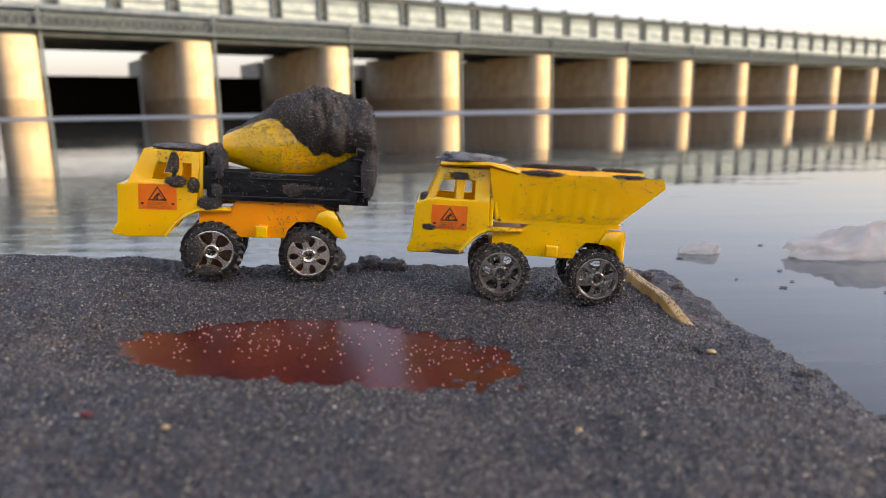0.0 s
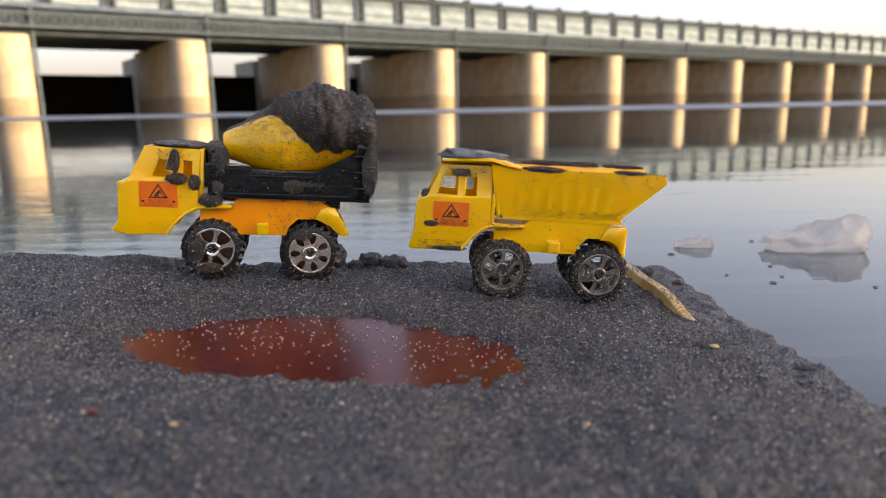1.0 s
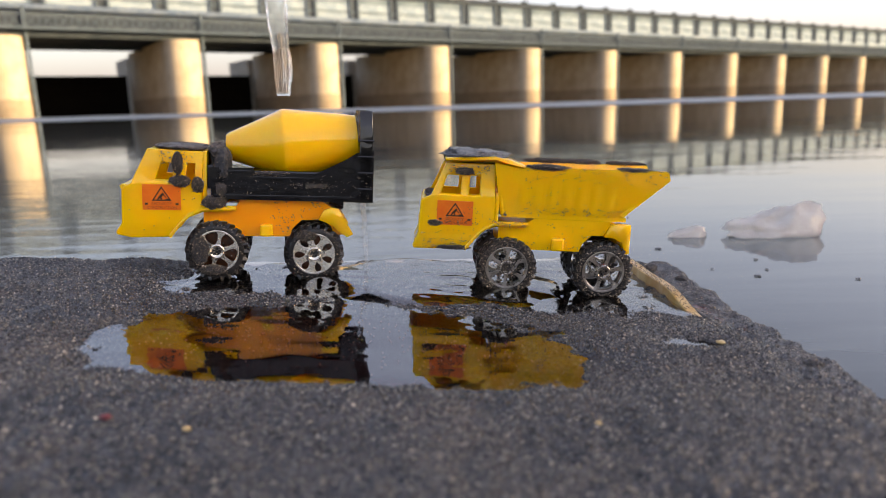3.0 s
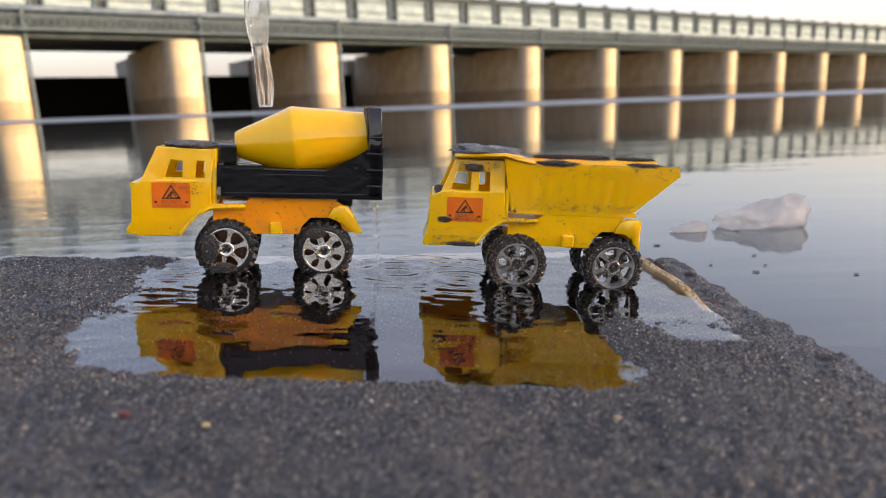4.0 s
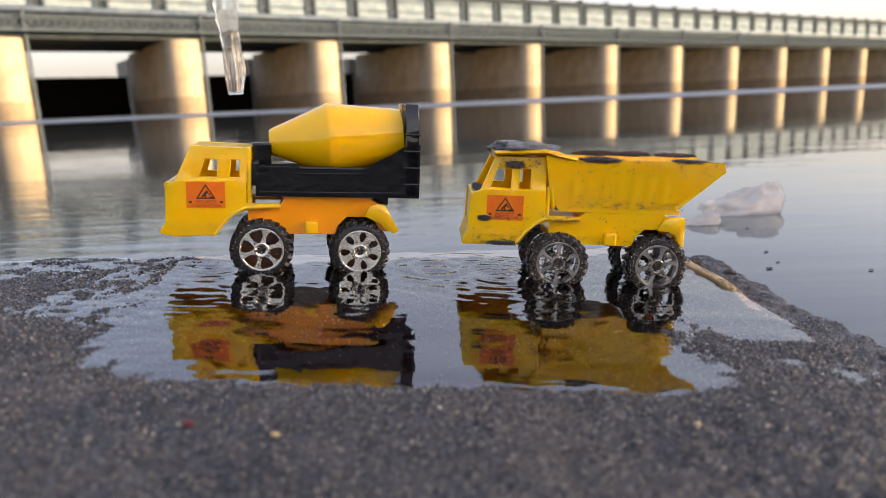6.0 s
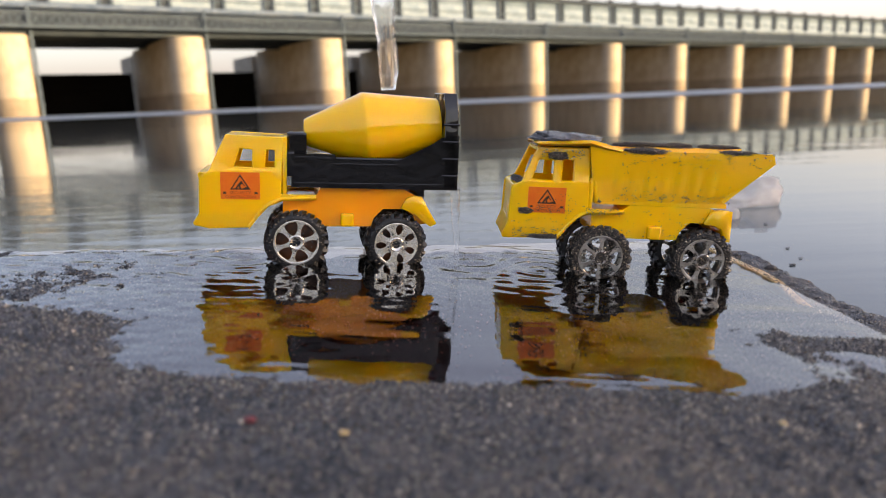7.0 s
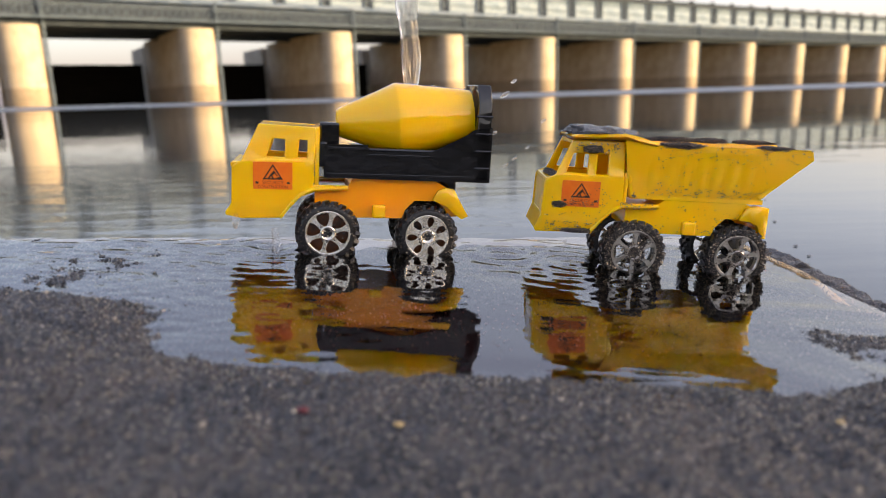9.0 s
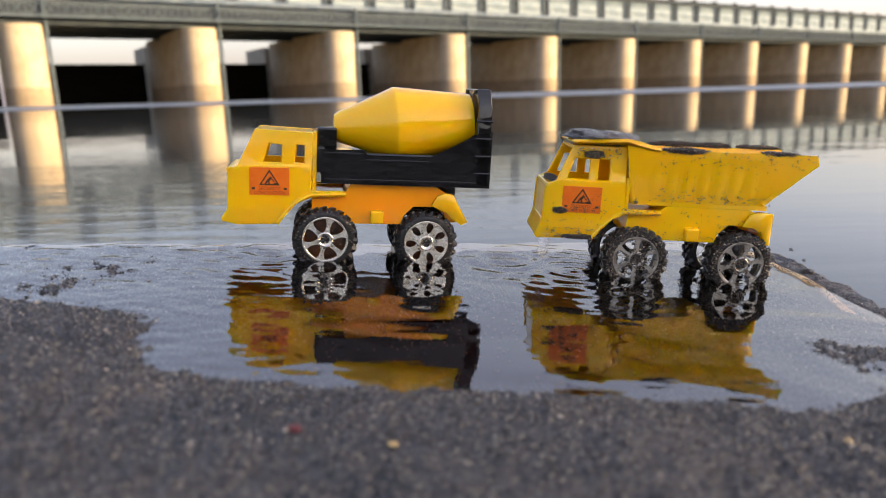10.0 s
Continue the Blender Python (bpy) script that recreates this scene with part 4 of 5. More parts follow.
def clod(name, mat, pieces, label, category, seed=1, sub=3, rough=0.35, group=""):
    """A clod made of one knobbly body; pieces: (x, y, z, rx, ry, rz) in millimetres, joined into one lump."""
    bm = bmesh.new()
    for i, (x, y, z, rx, ry, rz) in enumerate(pieces):
        lump(bm, x * MM, y * MM, z * MM, rx * MM, ry * MM, rz * MM, rough, sub, 2.0, seed + i)
    ob = part(name, bm, mat, None, smooth=True)
    # grains stuck to it
    rng = random.Random(seed)
    pts = []
    vs = [v.co for v in ob.data.vertices]
    for i in range(300 if mat is SOAKED else min(4500, 2 * len(vs))):
        v = rng.choice(vs)
        pts.append((v.x + rng.uniform(-1, 1) * 0.35 * MM, v.y + rng.uniform(-1, 1) * 0.35 * MM, v.z + rng.uniform(-1, 1) * 0.35 * MM))
    tagged(grain_object("sand_coat", pts, 0.21 * MM, DARKGRAIN, rng, ob), kind="stuff")
    return tagged(ob, label, category, group)


GROUND_CLODS = [(-0.0167, 0.0290, 4, 1), (-0.0075, 0.0285, 5.0, 2), (-0.013, 0.0315, 3, 3), (0.006, 0.033, 2.2, 4), (0.0975, 0.045, 2.6, 6), (0.1045, 0.028, 2.0, 7), (0.1045, -0.066, 2.2, 8),
                (-0.022, 0.024, 3.0, 9)]
clods = []
for x, y, r, seed in GROUND_CLODS:
    c = clod("sand_clod", CRUST, [(0, 0, 0, r, r * 0.9, r * 0.62)], "dark lump of wet sand on the slab rim", "sand clod", seed, 3, 0.5, "clods along the rim")
    c.matrix_basis = BED @ pose(x, y, sand_height(x, y) + r * 0.2 * MM)
    clods.append((c, x, y, r))

# chips in the sand
for x, y, rr, mat, lab in ((-0.0513, -0.1185, 1.1, REDBIT, "small dark red chip lying in sand"), (0.0415, -0.0475, 1.8, WOOD, "small orange fleck in the sand"), (0.0865, -0.0515, 1.5, WOOD, "yellow wood splinter poking from sand"),
                           (0.037, -0.113, 0.7, WOOD, "tan pebble lying in wet sand"), (-0.036, -0.122, 0.8, WOOD, "tan pebble lying in wet sand"), (0.045, -0.106, 0.9, CRUST, "dark pebble lying in wet sand")):
    bm = bmesh.new()
    lump(bm, 0, 0, 0, rr * MM, rr * 0.7 * MM, rr * 0.4 * MM, 0.3, 2, 2, rr)
    c = part("chip", bm, mat, None, smooth=True)
    c.matrix_basis = BED @ pose(x, y, max(sand_height(x, y), -0.0022) + 0.0004)
    tagged(c, lab, "chip")


def build_strip():
    """A thin wooden strip half sunk in the sand."""
    bm = bmesh.new()
    n = 60
    rows = []
    for i in range(n + 1):
        v = i / n
        y = 0.043 - 0.110 * v
        x = 0.0868 + 0.0062 * v + 0.0003 * math.sin(v * 23)
        z = 0.0030 - 0.0036 * blend(0.42, 0.62, v) + 0.0014 * blend(0.72, 0.9, v) + 0.00010 * noise.noise(Vector((v * 25, 3, 0)))
        w = 0.0018 + 0.0002 * noise.noise(Vector((v * 30, 0, 0)))
        rows.append([bm.verts.new((x - w, y, z - 0.004)), bm.verts.new((x - w, y, z - 0.0003)), bm.verts.new((x - w * 0.8, y, z)), bm.verts.new((x + w * 0.8, y, z)), bm.verts.new((x + w, y, z - 0.0003)), bm.verts.new((x + w, y, z - 0.004))])
    for a, b in zip(rows, rows[1:]):
        for k in range(5):
            bm.faces.new((a[k], a[k + 1], b[k + 1], b[k]))
    bm.faces.new(rows[0])
    bm.faces.new(rows[-1])
    ob = part("wooden_strip", bm, WOOD)
    ob.matrix_world = BED
    tagged(ob, "thin wet yellowish wooden strip half buried in sand", "strip")
    rng = random.Random(77)
    pts = []
    for i in range(700):
        v = rng.random()
        y = 0.043 - 0.110 * v
        x = 0.0868 + 0.0062 * v + rng.uniform(-0.002, 0.002)
        pts.append((x, y, 0.0031 - 0.0036 * blend(0.42, 0.62, v) + 0.0014 * blend(0.72, 0.9, v)))
    g = grain_object("sand_grains", pts, 0.00022, GRAIN, rng)
    g.matrix_world = BED
    tagged(g, "sand grains scattered on the wooden strip", "sand", kind="stuff")


build_strip()


# ---------------------------------------------------------------- sand on the dump truck
def on_truck(base, ob):
    ob.matrix_basis = base
    return ob


for seed, pieces, lab in ((31, [(-28, 0, 44.7, 11.4, 11.9, 2.1), (-33, 2, 45.4, 6, 8, 1.6)], "wet grey sand caked on a toy truck's canopy"),
                          (33, [(-5, -11.9, 42.5, 6.5, 1.0, 0.8)], "sand crust on the near hopper rim"),
                          (35, [(24, -11.7, 42.9, 5.5, 0.9, 0.5)], "sand crust on the near hopper rim"),
                          (36, [(0, 11.8, 42.9, 9, 0.9, 1.0), (12, 11.8, 43.1, 6, 0.9, 0.9)], "sand crust on the far hopper rim"),
                          (38, [(27, 11.8, 43.3, 6.5, 1.1, 0.6)], "sand crust on the far hopper rim"),
                          (39, [(-43.6, -1, 31.3, 1.5, 7.5, 0.55)], "sand crust on a toy truck's bonnet"),
                          (40, [(-32.5, -11.5, 40.0, 2.6, 0.5, 0.9)], "sand patch over a toy truck's window"),
                          (41, [(-41.6, -11.45, 22.4, 1.9, 0.16, 0.7)], "sand patch beside the orange label"),
                          (42, [(-35, -11.5, 14.2, 5.0, 0.5, 0.5)], "sand along a toy truck's bumper"),
                          (43, [(-18.4, 0, 26.6, 1.6, 10.5, 1.6)], "sand wedged behind a toy truck's cab")):
    on_truck(DUMPER_AT, clod("sand_crust", SOAKED if seed == 31 else CRUST, pieces, lab, "sand crust", seed, 4, 0.28, "crusts on the dump truck"))


def specks(base, n, seed, boxes, label):
    """Grains stuck to a truck's near side; boxes: x0, x1, z0, z1, y in millimetres and weight."""
    rng = random.Random(seed)
    pts = []
    wts = [b[5] for b in boxes]
    for i in range(n):
        x0, x1, z0, z1, y, w = rng.choices(boxes, wts)[0]
        c = rng.random()
        cx, cz = rng.uniform(x0, x1), rng.uniform(z0, z1)
        for k in range(1 if c < 0.7 else 3):
            px, pz = cx + rng.gauss(0, 0.5) * (k > 0), cz + rng.gauss(0, 0.4) * (k > 0)
            yy = y
            if y < -12.3:
                yy = y * (1 - 0.18 * max(0, (42 - pz) / 16))
            pts.append((px * MM, yy * MM, pz * MM))
    ob = grain_object("sand_grains", pts, 0.22 * MM, DARKGRAIN, rng)
    ob.matrix_basis = base
    return tagged(ob, label, "sand", kind="stuff")


specks(DUMPER_AT, 560, 12, [(-14, 24, 26.5, 29, -12.6, 3), (-12, 36, 38, 43, -12.5, 2.2), (-12, 24, 29, 39, -12.6, 0.9), (-46, -28, 14, 17, -11.6, 3), (-46, -22, 17, 30, -11.6, 1.2), (-38, -24, 39, 42, -11.6, 2),
                            (-10, 20, 15, 24, -10.1, 1.6), (-40, -27, 21.8, 24, -11.75, 1.4), (-22, -11, 22, 24, -12.1, 1)], "dark sand grains speckling a toy dump truck")

# ---------------------------------------------------------------- sand that is washed off the mixer
DIRT = [
    # name seed, pieces in the truck's frame, time of washing
    (54, [(36.2, 0, 44, 1.6, 11.5, 11.5), (35.8, -11.5, 38, 2.6, 1.6, 9)], 1.68, "wet sand coating the carrier's end plate"),
    (64, [(-13.5, -9.5, 37.2, 3.0, 3.2, 6.5), (-14, -10.5, 29.5, 2.4, 2.4, 4.5), (-15.5, -2, 42.4, 3.0, 8, 2.6)], 3.76, "wet sand packed behind the mixer cab"),
    (67, [(-16.5, -11.6, 25.8, 3.6, 1.4, 2.2)], 3.74, "wet sand on the mixer's fender"),
    (68, [(10.5, -12.4, 31.4, 3.0, 1.0, 2.0)], 2.75, "clod of sand on the black carrier"),
    (69, [(2, -11.2, 35.6, 6, 1.2, 0.7), (16, -11.6, 32.2, 8, 0.8, 1.0)], 3.70, "sand crust along the black carrier"),
    (71, [(-27, 0, 43.2, 8.2, 10.5, 1.0)], 5.22, "sand crust on the mixer's cab roof"),
    (72, [(-26.8, -11.7, 32.6, 3.0, 1.3, 1.6)], 3.84, "clod of sand below the cab window"),
    (73, [(-21.4, -11.7, 31.6, 1.6, 1.3, 2.2)], 3.86, "clod of sand below the cab window"),
    (75, [(-21.0, -12.9, 9.5, 2.4, 0.6, 4.6), (-17.0, -12.9, 3.2, 4.0, 0.6, 1.7)], 4.15, "mud caked on the mixer's front wheel"),
    (77, [(13.5, -12.8, 15.0, 3.4, 0.6, 1.6)], 4.3, "mud caked on the mixer's rear tyre"),
    (78, [(24, -6, 18.0, 3.0, 5.0, 5.0), (25, -5, 6.0, 4.5, 6.0, 4.0)], 2.5, "wet sand behind the mixer's rear wheel"),
    (74, [(-27.5, -11.6, 38.5, 1.4, 0.35, 3.4)], 3.82, "sand streak between the cab windows"),
]
dirt = []
for seed, pieces, when, label in DIRT:
    dirt.append((clod("sand_clod", CRUST, pieces, label, "sand clod", seed, 4, 0.20, "sand on the mixer"), when, seed))


def interp(x, pts):
    for (x0, v0), (x1, v1) in zip(pts, pts[1:]):
        if x <= x1:
            return v0 + (v1 - v0) * max(0, x - x0) / (x1 - x0)
    return pts[-1][1]


DRUM_R = [(-13.0, 4.4), (-11.8, 4.9), (6.3, 12.0), (31.0, 8.7), (38.0, 9.6)]
DRUM_M = Matrix.Translation((0, 0, 44.6 * MM)) @ Matrix.Rotation(radians(-5.2), 4, "Y")


def heap_depth(x, a):
    """Depth of the sand over the drum in millimetres; a is the angle up from the drum's near side."""
    low = interp(x, [(-12, 74), (-2, 62), (5, 46), (11, 14), (17, -24), (31, -26), (38, -40)])
    low += 13 * noise.noise(Vector((x * 0.22, 3.0, a * 0.01)))
    d = math.degrees(a)
    peak = interp(x, [(-12, 0.8), (0, 1.5), (7, 3.6), (13, 6.3), (20, 8.6), (27, 8.0), (32, 7.0), (36, 5.5), (38, 3.0)])
    cover = blend(low, low + 46, d) * blend(205, 165, d)
    p = Vector((x * 0.16, math.cos(a) * 1.6, math.sin(a) * 1.6))
    rough = 1 + 0.35 * noise.noise(p * 1.2) + 0.2 * noise.noise(p * 3.3)
    return (peak * rough + 0.5) * cover - 0.5 + 0.25 * noise.noise(p * 9) * cover


def build_heap(x0, x1, a0, a1, seed, label):
    """One stretch of the sand on the drum, in the truck's frame; angles in degrees."""
    bm = bmesh.new()
    nx, na = max(12, int((x1 - x0) * 2.2)), 64
    rows = []
    for i in range(nx + 1):
        x = x0 + (x1 - x0) * i / nx
        end = blend(0, 0.10, i / nx) * blend(1, 0.74 if x1 < 30 else 0.90, i / nx)
        row = []
        for k in range(na + 1):
            a = radians(a0 + (a1 - a0) * k / na)
            side = blend(0, 0.08, k / na) * blend(1, 0.92, k / na)
            r = interp(x, DRUM_R) + (heap_depth(x, a) + 0.6) * end * side - 0.6
            row.append(bm.verts.new(DRUM_M @ Vector((x * MM, -r * math.cos(a) * MM, r * math.sin(a) * MM))))
        rows.append(row)
    for ra, rb in zip(rows, rows[1:]):
        for k in range(na):
            bm.faces.new((ra[k], ra[k + 1], rb[k + 1], rb[k]))
    ob = part("sand_clod", bm, CRUST, None, smooth=True)
    rng = random.Random(seed)
    pts = []
    while len(pts) < 260 * (x1 - x0):
        x, a = rng.uniform(x0, x1), radians(rng.uniform(a0, min(a1, 130)))
        h = heap_depth(x, a)
        if h < -0.1 or (h < 0.15 and rng.random() < 0.5):
            continue
        r = interp(x, DRUM_R) + max(h, 0) + 0.05
        pts.append(tuple(DRUM_M @ Vector((x * MM, -r * math.cos(a) * MM, r * math.sin(a) * MM))))
    tagged(grain_object("sand_coat", pts, 0.24 * MM, DARKGRAIN, rng, ob), kind="stuff")
    return tagged(ob, label, "sand clod", "sand on the mixer")


for x0, x1, a0, a1, seed, when, label in ((18, 38.5, -45, 200, 51, 1.72, "heap of wet dark sand over the drum's rear"), (7, 22, 25, 200, 56, 2.30, "heap of wet dark sand on the drum's top"),
                                          (8, 24, -40, 50, 58, 2.02, "wet sand sliding over the drum's side"), (-12, 9, 30, 200, 60, 2.34, "thin wet sand on the drum's front")):
    dirt.append((build_heap(x0, x1, a0, a1, seed, label), when, seed))


def drum_specks():
    rng = random.Random(8)
    pts = []
    prof = [(4.8, -11.6), (11.85, 5.4), (12.0, 6.4), (11.85, 7.6), (8.7, 31.0)]
    m = Matrix.Translation((0, 0, 44.6 * MM)) @ Matrix.Rotation(radians(-5.2), 4, "Y")
    while len(pts) < 3400:
        x = rng.uniform(-11.6, 30.5)
        for (r0, x0), (r1, x1) in zip(prof, prof[1:]):
            if x0 <= x <= x1:
                r = r0 + (r1 - r0) * (x - x0) / (x1 - x0)
        a = rng.uniform(-0.75, 1.5)
        if rng.random() > 0.35 + 0.4 * a / 1.5 + 0.35 * (x > 5):
            continue
        p = m @ Vector((x * MM, -r * math.cos(a) * MM * 1.0, r * math.sin(a) * MM))
        pts.append(tuple(p))
    ob = grain_object("sand_grains", pts, 0.21 * MM, DARKGRAIN, rng)
    return tagged(ob, "dark sand grains speckling the yellow drum", "sand", kind="stuff")


drum_grains = drum_specks()
low_grains = specks(MIXER_AT, 420, 14, [(2, 26, 15, 27, -10.1, 3), (-46, -21, 14, 30, -11.6, 0.35), (-16, 35, 28, 36, -12.3, 2.5), (18, 27, 17, 24, -12.4, 3), (-33, -22, 38, 42, -11.6, 1.5)], "dark sand grains speckling a toy mixer")


# ---------------------------------------------------------------- floating litter
def build_bag(name, size, seed, label):
    bm = bmesh.new()
    r = bmesh.ops.create_icosphere(bm, subdivisions=4, radius=1)
    for v in r["verts"]:
        p = v.co.copy()
        crease = abs(noise.noise(p * 1.7 + Vector((seed, 0, 0)))) + 0.3 * abs(noise.noise(p * 4 + Vector((seed, 2, 0))))
        k = 1.05 - 0.5 * crease
        peak = 0.55 + 0.6 * max(0, p.x + 0.2)
        v.co = Vector((p.x * size * 0.5 * k * 1.25, p.y * size * 0.30 * k, max(-0.1, p.z) * size * 0.38 * k * peak))
    ob = part(name, bm, BAG, None, smooth=True)
    return tagged(ob, label, "plastic bag", "litter on the river")


bag = build_bag("plastic_bag", 0.064, 3, "crumpled pale plastic bag floating on the river")
scrap = build_bag("plastic_bag", 0.022, 8, "small greyish scrap of film floating on water")
LITTER = [(0.227, 0.221, 3), (0.189, 0.112, 3.2), (0.205, 0.149, 2.6), (0.16, 0.185, 4), (0.20, 0.125, 2.2), (0.235, 0.10, 2.5), (0.172, 0.13, 2.0)]
bits = []
for i, (x, y, r) in enumerate(LITTER):
    bm = bmesh.new()
    lump(bm, 0, 0, 0, r * 0.6 * MM, r * 0.4 * MM, r * 0.1 * MM, 0.4, 2, 2, i)
    bits.append(tagged(part("floating_leaf", bm, CRUST, None, smooth=True), "small dark bit of litter on the river", "litter", "litter on the river"))


# ---------------------------------------------------------------- poured water
def build_stream(length, r0, r1, seed, label):
    """A ragged falling cord of water, its lower end at the origin."""
    bm = bmesh.new()
    n, k = 60, 36
    rings = []
    for j in range(n + 1):
        v = j / n
        z = length * v
        rr = (r0 + (r1 - r0) * v) * (1 + 0.22 * noise.noise(Vector((seed, 0, v * 6))) + 0.10 * noise.noise(Vector((seed, 5, v * 27))))
        if v < 0.08:
            rr *= 0.75 + v * 3
        ox, oy = 0.25 * r0 * noise.noise(Vector((seed, 8, v * 4))), 0.25 * r0 * noise.noise(Vector((seed, 11, v * 6)))
        ring = []
        for i in range(k):
            a = 2 * math.pi * i / k
            q = 1 + 0.25 * noise.noise(Vector((math.cos(a) * 1.2 + seed, math.sin(a) * 1.2, v * 5))) + 0.28 * noise.noise(Vector((math.cos(a) * 4 + seed, math.sin(a) * 4, v * 3)))
            ring.append(bm.verts.new((ox + rr * q * 1.25 * math.cos(a), oy + rr * q * 0.7 * math.sin(a), z)))
        rings.append(ring)
    for a, b in zip(rings, rings[1:]):
        for i in range(k):
            bm.faces.new((a[i], a[(i + 1) % k], b[(i + 1) % k], b[i]))
    bm.faces.new(rings[0])
    bm.faces.new(rings[-1])
    ob = part("water_stream", bm, DROP, None, smooth=True)
    ob.visible_shadow = False
    return tagged(ob, label, "water", "falling water")


jet = build_stream(0.075, 2.3 * MM, 3.2 * MM, 2, "falling cord of clear poured water")
fall = build_stream(0.046, 3.0 * MM, 2.6 * MM, 6, "sheet of clear water running off the drum")
tail_fall = build_stream(0.026, 0.7 * MM, 1.3 * MM, 9, "thin trickle of water off the carrier")
nose_fall = build_stream(0.013, 1.3 * MM, 0.9 * MM, 12, "thin trickle of water off the bumper")


def build_drop(r, seed):
    bm = bmesh.new()
    lump(bm, 0, 0, 0, r * 0.8, r * 0.8, r * 2.0, 0.22, 2, 1.5, seed)
    ob = part("water_drop", bm, DROP, None, smooth=True)
    ob.visible_shadow = False
    return tagged(ob, "clear flying drop of water", "water drop", "drops of water")


rng_d = random.Random(41)
BURSTS = [(1.72, -0.012, 0.028, 8), (2.42, -0.016, 0.050, 12), (2.46, -0.045, 0.058, 8), (4.12, -0.058, 0.056, 6), (5.30, -0.082, 0.048, 22), (5.42, -0.090, 0.046, 34), (5.48, -0.088, 0.044, 18), (5.62, -0.076, 0.05, 12), (7.46, -0.066, 0.02, 6), (8.95, -0.014, 0.052, 12), (9.22, -0.012, 0.046, 14), (9.40, -0.012, 0.044, 18)]
drops = []
for t0, x, z, n in BURSTS:
    for i in range(n):
        d = build_drop(rng_d.uniform(0.35, 1.3) * MM, i + n)
        side = -1 if t0 in (5.30, 5.42, 5.48) and rng_d.random() < 0.75 else (1 if t0 > 8.9 and rng_d.random() < 0.8 else rng_d.choice((-1, 1)))
        drops.append((d, t0 + rng_d.uniform(-0.06, 0.06), x + rng_d.uniform(-1, 1) * 0.006, z, side * rng_d.uniform(0.03, 0.34), rng_d.uniform(-0.12, 0.12), rng_d.uniform(-0.15, 0.5)))
nose_drop = build_drop(1.5 * MM, 3)
front_drop = build_drop(2.3 * MM, 5)


# ---------------------------------------------------------------- what moves
JET = [(1.4, 0.0244, 0.0828), (1.5, 0.0277, 0.0795), (1.6, -0.0229, 0.0655), (1.8, -0.0014, 0.0386), (1.9, -0.0294, 0.0597), (2.0, -0.0052, 0.0602), (2.2, -0.0442, 0.0597), (2.4, -0.0343, 0.0592), (2.5, -0.0395, 0.0602), (2.7, -0.0401, 0.0619), (3.8, -0.0578, 0.0632), (4.0, -0.0529, 0.0591), (4.2, -0.0594, 0.0556), (4.4, -0.0383, 0.0588), (4.5, -0.0548, 0.0633), (4.8, -0.0478, 0.0616), (5.0, -0.0638, 0.0682), (5.2, -0.0781, 0.0504), (5.4, -0.0793, 0.0504), (5.5, -0.0667, 0.0546), (5.7, -0.0816, 0.0602), (6.8, -0.043, 0.0567), (7.0, -0.0352, 0.0594), (7.2, -0.064, 0.0456), (7.5, -0.0591, 0.0527), (7.8, -0.0627, 0.0455), (8.0, -0.0579, 0.0491), (8.2, -0.0529, 0.0484), (8.4, -0.0397, 0.0584), (8.6, -0.0251, 0.0556), (8.9, -0.0389, 0.056), (9.0, -0.0386, 0.058), (9.3, -0.0196, 0.0592)]


